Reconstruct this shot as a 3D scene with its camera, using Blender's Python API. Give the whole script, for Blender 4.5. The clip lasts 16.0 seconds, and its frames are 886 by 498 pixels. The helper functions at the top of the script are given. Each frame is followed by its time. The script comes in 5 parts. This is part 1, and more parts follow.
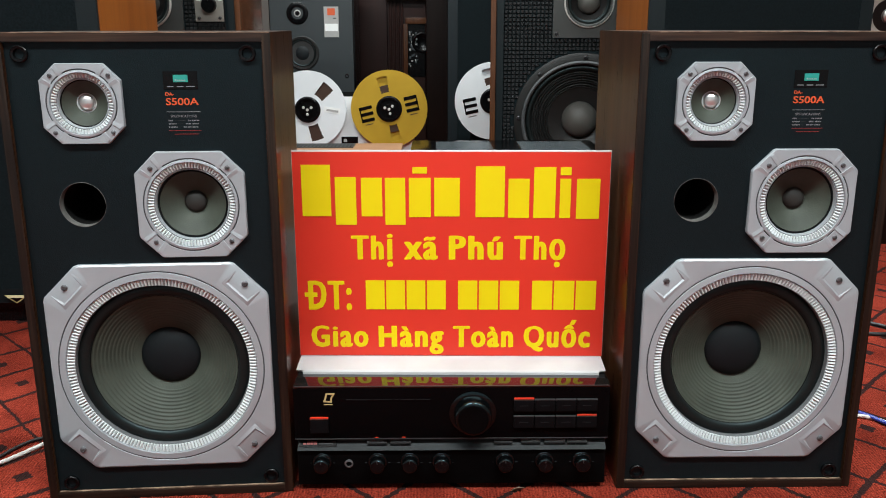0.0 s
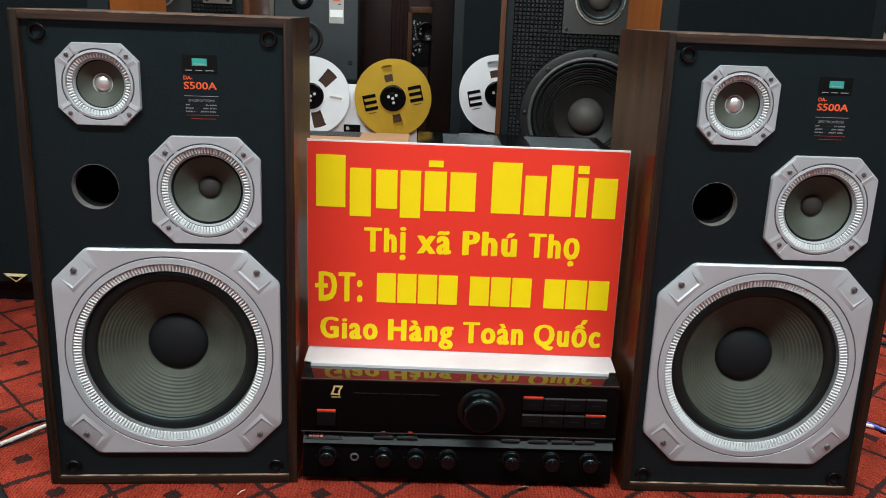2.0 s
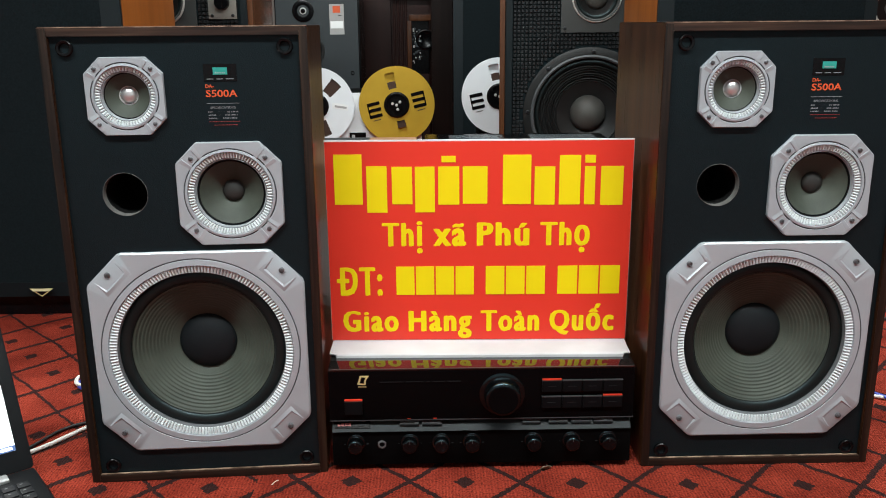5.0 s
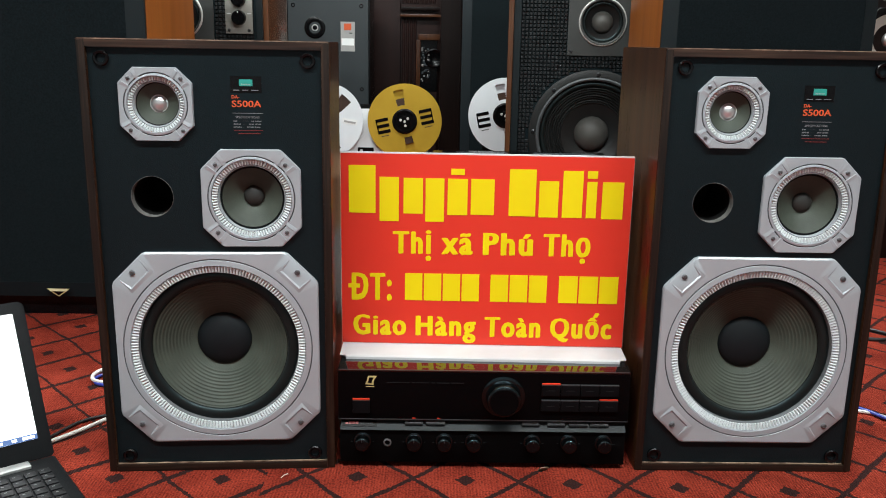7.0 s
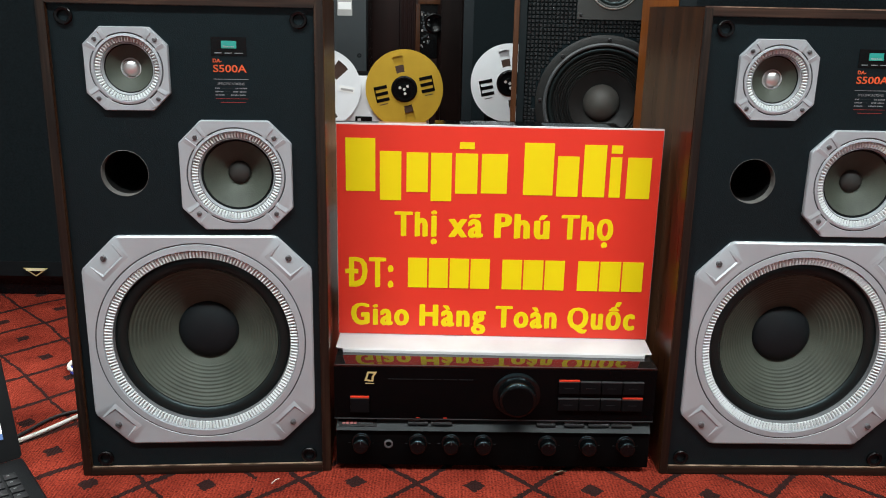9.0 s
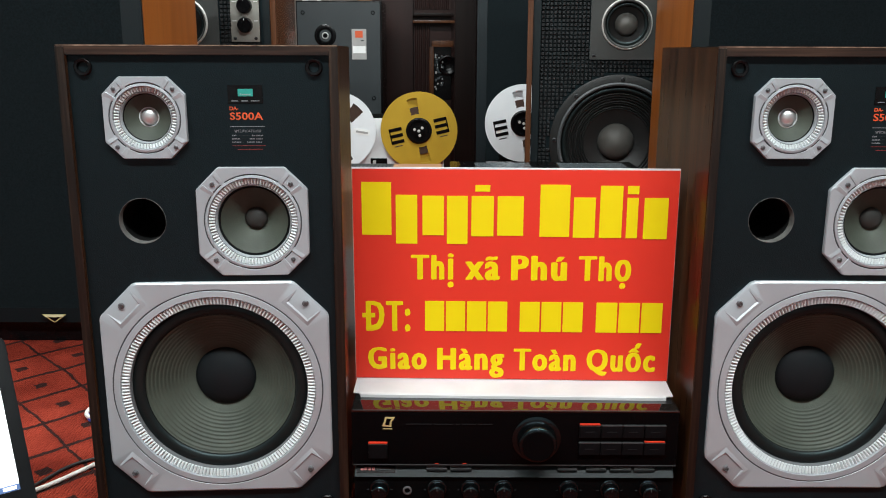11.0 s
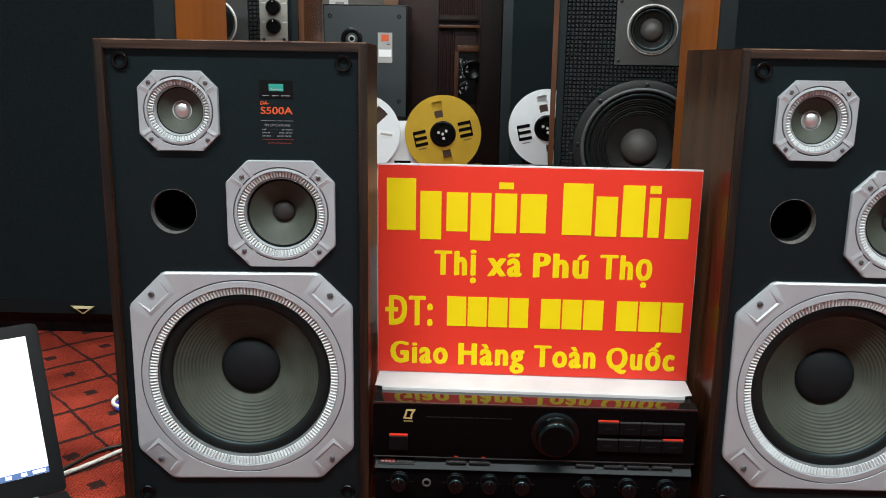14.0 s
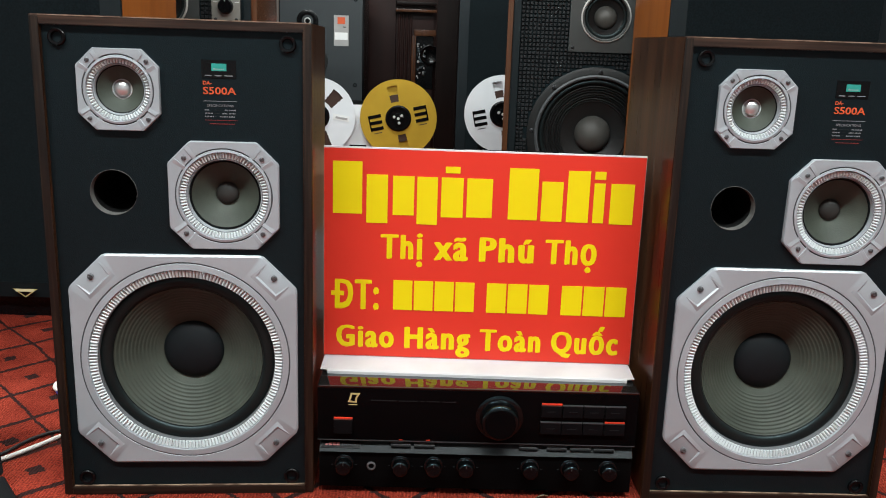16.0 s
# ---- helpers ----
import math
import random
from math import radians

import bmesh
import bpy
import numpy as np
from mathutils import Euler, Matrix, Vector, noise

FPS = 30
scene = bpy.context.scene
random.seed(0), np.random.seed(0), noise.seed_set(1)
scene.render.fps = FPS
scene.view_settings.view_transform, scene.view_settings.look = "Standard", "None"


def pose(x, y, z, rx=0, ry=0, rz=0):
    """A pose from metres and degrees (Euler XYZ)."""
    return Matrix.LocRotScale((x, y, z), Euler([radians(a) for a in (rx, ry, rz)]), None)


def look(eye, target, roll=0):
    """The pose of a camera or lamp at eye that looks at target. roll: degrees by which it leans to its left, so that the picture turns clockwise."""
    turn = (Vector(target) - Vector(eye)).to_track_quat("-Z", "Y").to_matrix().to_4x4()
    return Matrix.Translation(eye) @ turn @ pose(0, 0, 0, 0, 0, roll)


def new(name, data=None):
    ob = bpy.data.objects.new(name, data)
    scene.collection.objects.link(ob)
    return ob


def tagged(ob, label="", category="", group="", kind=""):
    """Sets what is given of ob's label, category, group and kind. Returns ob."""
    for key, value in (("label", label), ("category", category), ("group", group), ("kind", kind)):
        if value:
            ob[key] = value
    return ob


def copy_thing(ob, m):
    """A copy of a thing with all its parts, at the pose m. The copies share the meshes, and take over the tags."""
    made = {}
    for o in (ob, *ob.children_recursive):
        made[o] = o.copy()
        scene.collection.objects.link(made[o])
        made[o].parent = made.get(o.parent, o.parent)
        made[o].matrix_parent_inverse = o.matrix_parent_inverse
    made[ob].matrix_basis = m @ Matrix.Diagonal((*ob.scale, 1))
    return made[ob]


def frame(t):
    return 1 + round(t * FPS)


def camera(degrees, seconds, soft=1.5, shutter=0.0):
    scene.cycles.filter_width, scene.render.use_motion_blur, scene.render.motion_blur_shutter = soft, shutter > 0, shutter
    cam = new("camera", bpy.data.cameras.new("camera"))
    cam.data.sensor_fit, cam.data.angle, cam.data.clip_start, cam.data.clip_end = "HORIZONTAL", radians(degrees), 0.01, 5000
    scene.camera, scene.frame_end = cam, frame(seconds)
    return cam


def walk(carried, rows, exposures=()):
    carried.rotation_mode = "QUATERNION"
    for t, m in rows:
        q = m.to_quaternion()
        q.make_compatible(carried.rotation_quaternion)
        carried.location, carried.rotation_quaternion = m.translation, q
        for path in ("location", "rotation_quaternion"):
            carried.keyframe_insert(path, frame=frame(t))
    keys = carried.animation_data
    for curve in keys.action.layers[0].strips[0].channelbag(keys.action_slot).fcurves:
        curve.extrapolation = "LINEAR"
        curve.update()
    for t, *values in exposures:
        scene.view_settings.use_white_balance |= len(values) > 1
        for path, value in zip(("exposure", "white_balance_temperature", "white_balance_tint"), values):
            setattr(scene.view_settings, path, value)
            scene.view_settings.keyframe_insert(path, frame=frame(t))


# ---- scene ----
EXPOSURES = [(0.0, 0.0), (16.0, 0.0)]
cam = camera(54.91, 16.0, soft=1.0)
ROWS = [
    (0.0, (0.0106, 0.1032, 0.6308), (0.0209, 1.0703, 0.3768), -0.05),
    (0.5, (-0.0122, 0.0874, 0.6367), (-0.0032, 1.0517, 0.3721), 0.22),
    (1.0, (-0.0298, 0.0761, 0.6305), (-0.0181, 1.0416, 0.3704), 0.93),
    (1.5, (-0.0286, 0.0798, 0.6305), (-0.0162, 1.0455, 0.3711), 1.10),
    (2.0, (-0.0213, 0.1156, 0.6338), (0.0003, 1.0796, 0.3689), 2.16),
    (2.5, (-0.0293, 0.1691, 0.6384), (-0.0060, 1.1316, 0.3681), 2.43),
    (3.0, (-0.0707, 0.2212, 0.6325), (-0.0336, 1.1813, 0.3555), 3.28),
    (3.5, (-0.0820, 0.1729, 0.6209), (-0.0511, 1.1351, 0.3503), 3.05),
    (4.0, (-0.0794, 0.1191, 0.6349), (-0.0612, 1.0836, 0.3717), 1.54),
    (4.5, (-0.0484, 0.0934, 0.6256), (-0.0395, 1.0603, 0.3707), -0.46),
    (4.7, (-0.0359, 0.0824, 0.6235), (-0.0227, 1.0489, 0.3670), -0.63),
    (6.8, (-0.0451, -0.0100, 0.6309), (-0.0313, 0.9614, 0.3939), 0.93),
    (7.0, (-0.0471, 0.0007, 0.6246), (-0.0335, 0.9726, 0.3896), 1.01),
    (7.5, (-0.0480, 0.0492, 0.6186), (-0.0323, 1.0201, 0.3794), 0.98),
    (8.0, (-0.0566, 0.0839, 0.6066), (-0.0310, 1.0493, 0.3473), 0.97),
    (8.5, (-0.0560, 0.1153, 0.6039), (-0.0376, 1.0788, 0.3369), 1.09),
    (8.7, (-0.0569, 0.1249, 0.6087), (-0.0395, 1.0875, 0.3382), 1.22),
    (10.8, (-0.0620, 0.1303, 0.6200), (-0.0597, 1.1021, 0.3840), 0.09),
    (11.0, (-0.0596, 0.1317, 0.6173), (-0.0618, 1.1058, 0.3909), 0.17),
    (11.5, (-0.0585, 0.1293, 0.6172), (-0.0616, 1.1068, 0.4063), 0.14),
    (12.0, (-0.0590, 0.1273, 0.6147), (-0.0627, 1.1053, 0.4063), 0.21),
    (12.5, (-0.0574, 0.1135, 0.6071), (-0.0633, 1.0906, 0.3942), 0.40),
    (13.0, (-0.0540, 0.1121, 0.6041), (-0.0680, 1.0874, 0.3836), 0.57),
    (13.5, (-0.0563, 0.1153, 0.6048), (-0.0765, 1.0898, 0.3812), 0.62),
    (14.0, (-0.0625, 0.1118, 0.6074), (-0.0892, 1.0870, 0.3879), 0.91),
    (14.5, (-0.0654, 0.1103, 0.6085), (-0.0932, 1.0872, 0.3966), 1.21),
    (15.0, (-0.0672, 0.1223, 0.6111), (-0.0895, 1.0986, 0.3961), 1.37),
    (15.5, (-0.0638, 0.1220, 0.6052), (-0.0679, 1.0961, 0.3790), 1.87),
    (16.0, (-0.0442, 0.1117, 0.6052), (-0.0230, 1.0836, 0.3707), 1.95),
]
walk(cam, [(t, look(eye, target, roll)) for t, eye, target, roll in ROWS], exposures=EXPOSURES)

# ---- light ----
world = bpy.data.worlds.new("room_air")
world.use_nodes = True
world.node_tree.nodes["Background"].inputs[0].default_value = (0.6, 0.65, 0.7, 1)
world.node_tree.nodes["Background"].inputs[1].default_value = 0.05
scene.world = world

LAMP_W = 70.5


def tube_light(x, y, along_x=True):
    """A ceiling batten with two fluorescent tubes: housing, tubes and the lamp that gives their light."""
    thing = tagged(new("ceiling_light"), "white fluorescent batten with two tubes on the ceiling", "lamp", "ceiling lights")
    thing.matrix_world = pose(x, y, 2.74, 0, 0, 0 if along_x else 90)
    part("housing", box_bm(1.25, 0.16, 0.05, (0, 0, 0.03), 0.006), WHITE_PAINT, thing)
    for s in (-1, 1):
        part("tube", lathe_bm([(0.0, -0.6), (0.013, -0.6), (0.013, 0.6), (0.0, 0.6)], 20, "x", (0, 0.045 * s, -0.012)), TUBE, thing)
    data = bpy.data.lights.new("tube_glow", "AREA")
    data.shape, data.size, data.size_y, data.energy, data.color = "RECTANGLE", 1.2, 0.14, LAMP_W, (0.90, 0.985, 0.98)
    lamp = new("tube_glow", data)
    lamp.parent = thing
    lamp.matrix_local = pose(0, 0, -0.04)


# ---- materials ----
def links(mat):
    nt = mat.node_tree
    return nt.nodes, nt.links


def surf(name, a, b=None, scale=30.0, rough=0.5, metal=0.0, bump=0.0, stretch=(1, 1, 1), fine=300.0, rough_var=0.1, coat=0.0, spec=0.5, sheen_tint=None):
    """A surface of two tones mixed by coarse noise, with a fine grain in roughness and relief."""
    mat = bpy.data.materials.new(name)
    mat.use_nodes = True
    n, l = links(mat)
    bsdf = n["Principled BSDF"]
    b = b or tuple(c * 0.8 for c in a)
    coord, mapping = n.new("ShaderNodeTexCoord"), n.new("ShaderNodeMapping")
    mapping.inputs["Scale"].default_value = stretch
    l.new(coord.outputs["Object"], mapping.inputs["Vector"])
    coarse, grain = n.new("ShaderNodeTexNoise"), n.new("ShaderNodeTexNoise")
    coarse.inputs["Scale"].default_value, coarse.inputs["Detail"].default_value = scale, 5
    grain.inputs["Scale"].default_value, grain.inputs["Detail"].default_value = fine, 3
    for tex in (coarse, grain):
        l.new(mapping.outputs[0], tex.inputs["Vector"])
    ramp = n.new("ShaderNodeValToRGB")
    ramp.color_ramp.elements[0].position, ramp.color_ramp.elements[1].position = 0.32, 0.68
    ramp.color_ramp.elements[0].color, ramp.color_ramp.elements[1].color = (*a, 1), (*b, 1)
    l.new(coarse.outputs["Fac"], ramp.inputs["Fac"])
    colour = ramp.outputs["Color"]
    l.new(colour, bsdf.inputs["Base Color"])
    span = n.new("ShaderNodeMapRange")
    span.inputs["To Min"].default_value, span.inputs["To Max"].default_value = max(0.02, rough - rough_var), min(1, rough + rough_var)
    l.new(grain.outputs["Fac"], span.inputs["Value"])
    l.new(span.outputs[0], bsdf.inputs["Roughness"])
    bsdf.inputs["Metallic"].default_value = metal
    bsdf.inputs["Coat Weight"].default_value = coat
    bsdf.inputs["Specular IOR Level"].default_value = spec
    # A cool tint mutes the carpet's red in the reflections.
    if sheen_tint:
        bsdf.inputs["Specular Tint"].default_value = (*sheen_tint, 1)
    if bump:
        rel = n.new("ShaderNodeBump")
        rel.inputs["Strength"].default_value, rel.inputs["Distance"].default_value = 1.0, bump
        l.new(grain.outputs["Fac"], rel.inputs["Height"])
        l.new(rel.outputs[0], bsdf.inputs["Normal"])
    return mat


def wood(name, dark, mid, light, along="z", rough=0.3, spec=0.4, fine=0.45):
    """Veneer: broad bands and fine pores drawn out along the grain, with worn pale patches of their own."""
    mat = bpy.data.materials.new(name)
    mat.use_nodes = True
    n, l = links(mat)
    bsdf = n["Principled BSDF"]
    coord = n.new("ShaderNodeTexCoord")

    def grain(across, length, detail, twist):
        mapping, tex = n.new("ShaderNodeMapping"), n.new("ShaderNodeTexNoise")
        mapping.inputs["Scale"].default_value = tuple(length if c == along else across for c in "xyz")
        tex.inputs["Scale"].default_value, tex.inputs["Detail"].default_value, tex.inputs["Distortion"].default_value = 1.0, detail, twist
        l.new(coord.outputs["Object"], mapping.inputs["Vector"])
        l.new(mapping.outputs[0], tex.inputs["Vector"])
        return tex.outputs["Fac"]

    bands, pores = grain(26, 1.6, 4, 0.5), grain(330, 9, 3, 0.2)
    mix = n.new("ShaderNodeMix")
    mix.inputs[0].default_value = fine
    l.new(bands, mix.inputs[2])
    l.new(pores, mix.inputs[3])
    ramp = n.new("ShaderNodeValToRGB")
    ramp.color_ramp.elements[0].position, ramp.color_ramp.elements[1].position = 0.36, 0.66
    ramp.color_ramp.elements[0].color, ramp.color_ramp.elements[1].color = (*dark, 1), (*light, 1)
    ramp.color_ramp.elements.new(0.5).color = (*mid, 1)
    l.new(mix.outputs[0], ramp.inputs["Fac"])
    l.new(ramp.outputs[0], bsdf.inputs["Base Color"])
    span = n.new("ShaderNodeMapRange")
    span.inputs["To Min"].default_value, span.inputs["To Max"].default_value = rough - 0.06, rough + 0.08
    l.new(pores, span.inputs["Value"])
    l.new(span.outputs[0], bsdf.inputs["Roughness"])
    bsdf.inputs["Specular IOR Level"].default_value = spec
    rel = n.new("ShaderNodeBump")
    rel.inputs["Strength"].default_value, rel.inputs["Distance"].default_value = 1.0, 0.00006
    l.new(pores, rel.inputs["Height"])
    l.new(rel.outputs[0], bsdf.inputs["Normal"])
    return mat


def glow(name, colour, strength):
    mat = bpy.data.materials.new(name)
    mat.use_nodes = True
    n, l = links(mat)
    n["Principled BSDF"].inputs["Base Color"].default_value = (*colour, 1)
    n["Principled BSDF"].inputs["Emission Color"].default_value = (*colour, 1)
    n["Principled BSDF"].inputs["Emission Strength"].default_value = strength
    return mat


def carpet_material():
    """Red carpet: a lattice of dark lines with a small dark diamond in each cell, mottled pile. Two strips meet at a seam."""
    mat = bpy.data.materials.new("red_carpet")
    mat.use_nodes = True
    n, l = links(mat)
    bsdf = n["Principled BSDF"]

    def math_(op, a, b=None, c=None):
        node = n.new("ShaderNodeMath")
        node.operation = op
        for i, v in enumerate((a, b, c)):
            if v is None:
                continue
            if isinstance(v, (int, float)):
                node.inputs[i].default_value = v
            else:
                l.new(v, node.inputs[i])
        return node.outputs[0]

    coord = n.new("ShaderNodeTexCoord").outputs["Object"]
    wob = n.new("ShaderNodeTexNoise")
    wob.inputs["Scale"].default_value, wob.inputs["Detail"].default_value = 160, 2
    l.new(coord, wob.inputs["Vector"])
    wob2 = n.new("ShaderNodeTexNoise")
    wob2.inputs["Scale"].default_value, wob2.inputs["Detail"].default_value = 9, 2
    l.new(coord, wob2.inputs["Vector"])
    sep = n.new("ShaderNodeSeparateXYZ")
    l.new(coord, sep.inputs[0])
    x, y = sep.outputs[0], sep.outputs[1]
    # which strip: the one by the computer, or the rest
    side = math_("LESS_THAN", x, -0.285)
    ox = math_("MULTIPLY_ADD", side, -0.827, 0.086)
    oy = math_("MULTIPLY_ADD", side, 0.335, 1.135)
    lean = math_("MULTIPLY_ADD", side, -0.05, 0.05)
    dx, dy0 = math_("SUBTRACT", x, ox), math_("SUBTRACT", y, oy)
    dy = math_("MULTIPLY_ADD", dx, lean, dy0)
    jig = math_("MULTIPLY_ADD", wob.outputs["Fac"], 0.07, -0.035)
    jig2 = math_("MULTIPLY_ADD", wob2.outputs["Fac"], 0.16, -0.08)
    jig = math_("ADD", jig, jig2)
    px, py = math_("DIVIDE", dx, 0.157), math_("DIVIDE", dy, 0.168)
    u = math_("ADD", math_("ADD", px, py), jig)
    v = math_("ADD", math_("SUBTRACT", px, py), jig)
    au = math_("ABSOLUTE", math_("SUBTRACT", math_("FRACT", math_("ADD", u, 0.5)), 0.5))
    av = math_("ABSOLUTE", math_("SUBTRACT", math_("FRACT", math_("ADD", v, 0.5)), 0.5))
    # thin lines one way on the near strip, thicker the other
    wu = math_("MULTIPLY_ADD", side, -0.012, 0.036)
    wv = math_("MULTIPLY_ADD", side, 0.008, 0.036)
    line = math_("MAXIMUM", math_("LESS_THAN", au, wu), math_("LESS_THAN", av, wv))
    spot = math_("GREATER_THAN", math_("MINIMUM", au, av), 0.405)
    dark = math_("MAXIMUM", line, spot)
    soft = n.new("ShaderNodeTexNoise")
    soft.inputs["Scale"].default_value, soft.inputs["Detail"].default_value = 14, 6
    l.new(coord, soft.inputs["Vector"])
    pile = n.new("ShaderNodeTexNoise")
    pile.inputs["Scale"].default_value, pile.inputs["Detail"].default_value = 330, 4
    l.new(coord, pile.inputs["Vector"])
    red = n.new("ShaderNodeValToRGB")
    red.color_ramp.elements[0].position, red.color_ramp.elements[1].position = 0.3, 0.72
    red.color_ramp.elements[0].color, red.color_ramp.elements[1].color = (0.200, 0.024, 0.013, 1), (0.370, 0.052, 0.028, 1)
    l.new(soft.outputs["Fac"], red.inputs["Fac"])
    fleck = n.new("ShaderNodeValToRGB")
    fleck.color_ramp.elements[0].position, fleck.color_ramp.elements[1].position = 0.34, 0.56
    fleck.color_ramp.elements[0].color, fleck.color_ramp.elements[1].color = (0.40, 0.34, 0.34, 1), (1.08, 1.06, 1.06, 1)
    l.new(pile.outputs["Fac"], fleck.inputs["Fac"])
    mul = n.new("ShaderNodeMix")
    mul.data_type, mul.blend_type = "RGBA", "MULTIPLY"
    mul.inputs[0].default_value = 1.0
    l.new(red.outputs[0], mul.inputs[6])
    l.new(fleck.outputs[0], mul.inputs[7])
    mix = n.new("ShaderNodeMix")
    mix.data_type = "RGBA"
    # the pile is woven in narrow rows that run away from the door
    wave = math_("SINE", math_("MULTIPLY", math_("ADD", x, math_("MULTIPLY", wob.outputs["Fac"], 0.003)), 2 * math.pi / 0.0046))
    rows = n.new("ShaderNodeMix")
    rows.data_type, rows.blend_type = "RGBA", "MULTIPLY"
    l.new(math_("MULTIPLY_ADD", wave, 0.5, 0.5), rows.inputs[0])
    l.new(mul.outputs[2], rows.inputs[6])
    rows.inputs[7].default_value = (0.76, 0.70, 0.70, 1)
    l.new(math_("MULTIPLY", dark, 0.93), mix.inputs[0])
    l.new(rows.outputs[2], mix.inputs[6])
    mix.inputs[7].default_value = (0.012, 0.009, 0.009, 1)
    l.new(mix.outputs[2], bsdf.inputs["Base Color"])
    bsdf.inputs["Roughness"].default_value = 0.95
    bsdf.inputs["Specular IOR Level"].default_value = 0.08
    rel = n.new("ShaderNodeBump")
    rel.inputs["Strength"].default_value, rel.inputs["Distance"].default_value = 1.0, 0.004
    l.new(math_("MULTIPLY_ADD", wave, -0.18, pile.outputs["Fac"]), rel.inputs["Height"])
    l.new(rel.outputs[0], bsdf.inputs["Normal"])
    return mat


WHITE_PAINT = surf("white_paint", (0.78, 0.78, 0.77), (0.7, 0.7, 0.69), 8, 0.5)
WALL = surf("taupe_wall_paint", (0.17, 0.155, 0.14), (0.145, 0.13, 0.12), 3, 0.7, bump=0.0004, fine=120)
WALL_FILL = surf("pale_fill_wall_paint", (0.44, 0.475, 0.49), (0.39, 0.425, 0.44), 3, 0.7, bump=0.0004, fine=120)
CEIL = surf("ceiling_paint", (0.8, 0.8, 0.78), (0.74, 0.74, 0.72), 2, 0.8)
TUBE = glow("fluorescent_tube", (0.93, 0.98, 1.0), 9.0)
CARPET = carpet_material()
WALNUT = wood("walnut_veneer", (0.0095, 0.0044, 0.0026), (0.031, 0.0128, 0.0058), (0.072, 0.028, 0.011), "z", 0.29, 0.13)
WALNUT_H = wood("walnut_veneer_lengthwise", (0.010, 0.0052, 0.0036), (0.028, 0.014, 0.009), (0.064, 0.034, 0.020), "x", 0.34, 0.4, 0.6)
# Darker copies of the walnut: dark veneer, with the front lips' shade added.
WALNUT_SHADED = wood("shaded_walnut_edge_band", (0.005, 0.003, 0.0022), (0.011, 0.006, 0.004), (0.030, 0.016, 0.009), "z", 0.4, 0.3, 0.6)
WALNUT_SHADED_H = wood("shaded_walnut_edge_band_lengthwise", (0.005, 0.003, 0.0022), (0.011, 0.006, 0.004), (0.026, 0.014, 0.008), "x", 0.4, 0.3, 0.6)
CAP_M = surf("dark_grey_dust_cap", (0.026, 0.026, 0.024), (0.020, 0.020, 0.019), 30, 0.5, spec=0.3)
EDGE_WEAR = surf("worn_veneer_edge", (0.30, 0.20, 0.14), (0.05, 0.028, 0.018), 55, 0.5)
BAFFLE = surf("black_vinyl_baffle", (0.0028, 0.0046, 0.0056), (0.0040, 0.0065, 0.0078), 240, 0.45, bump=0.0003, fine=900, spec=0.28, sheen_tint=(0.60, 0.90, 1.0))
SILVER = surf("silver_paint", (0.340, 0.366, 0.392), (0.370, 0.396, 0.422), 20, 0.40, metal=0.32, rough_var=0.05, bump=0.00003, fine=1200, spec=0.4)
BRIGHT = surf("bright_ribs", (0.61, 0.645, 0.655), (0.55, 0.585, 0.595), 60, 0.34, metal=0.1, rough_var=0.06)
DARK_GAP = surf("dark_grey_gap", (0.060, 0.064, 0.067), (0.045, 0.049, 0.052), 30, 0.5, spec=0.3)
RIB_BED = surf("grey_rib_bed", (0.125, 0.13, 0.135), (0.10, 0.105, 0.11), 30, 0.5, spec=0.3)
CONE = surf("grey_paper_cone", (0.050, 0.059, 0.046), (0.032, 0.039, 0.030), 22, 0.6, bump=0.0002, fine=500, spec=0.3)
CONE_B = surf("black_paper_cone", (0.016, 0.016, 0.016), (0.011, 0.011, 0.011), 22, 0.5, bump=0.0002, fine=500, spec=0.4)
SURROUND = surf("black_rubber_surround", (0.0040, 0.0054, 0.0055), (0.0072, 0.0088, 0.0086), 18, 0.42, bump=0.0003, fine=300, spec=0.3, sheen_tint=(0.7, 0.95, 1.0))
CAP = surf("black_dust_cap", (0.0040, 0.0062, 0.0076), (0.0060, 0.0084, 0.0098), 30, 0.55, bump=0.0001, fine=600, spec=0.2)
CAP_G = surf("grey_dust_cap", (0.085, 0.083, 0.076), (0.070, 0.068, 0.062), 30, 0.5, spec=0.35)
CHROME = surf("bright_metal_dome", (0.66, 0.66, 0.66), (0.60, 0.60, 0.60), 20, 0.33, metal=0.85, rough_var=0.04)
SCREW = surf("dull_steel_screw", (0.20, 0.20, 0.21), (0.10, 0.10, 0.105), 80, 0.4, metal=0.6)
SCREW_DARK = surf("black_oxide_screw", (0.045, 0.045, 0.048), (0.025, 0.025, 0.027), 80, 0.4, metal=0.6)
PLASTIC = surf("black_plastic", (0.0018, 0.0018, 0.0021), (0.0026, 0.0026, 0.0030), 30, 0.24, spec=0.22)
HOLE = surf("matte_black_inside", (0.003, 0.003, 0.003), (0.004, 0.004, 0.004), 10, 0.9, spec=0.12)
PORT_LIP = surf("grey_port_wall", (0.105, 0.102, 0.095), (0.06, 0.058, 0.055), 120, 0.8)
TEAL = surf("teal_badge", (0.016, 0.24, 0.20), (0.022, 0.27, 0.225), 200, 0.4)
ORANGE_INK = surf("orange_ink", (0.56, 0.085, 0.022), (0.52, 0.075, 0.02), 200, 0.5)
GREY_INK = surf("grey_ink", (0.20, 0.21, 0.22), (0.15, 0.16, 0.17), 300, 0.5)
DIM_INK = surf("dim_grey_ink", (0.040, 0.042, 0.045), (0.026, 0.028, 0.030), 300, 0.5, spec=0.1)
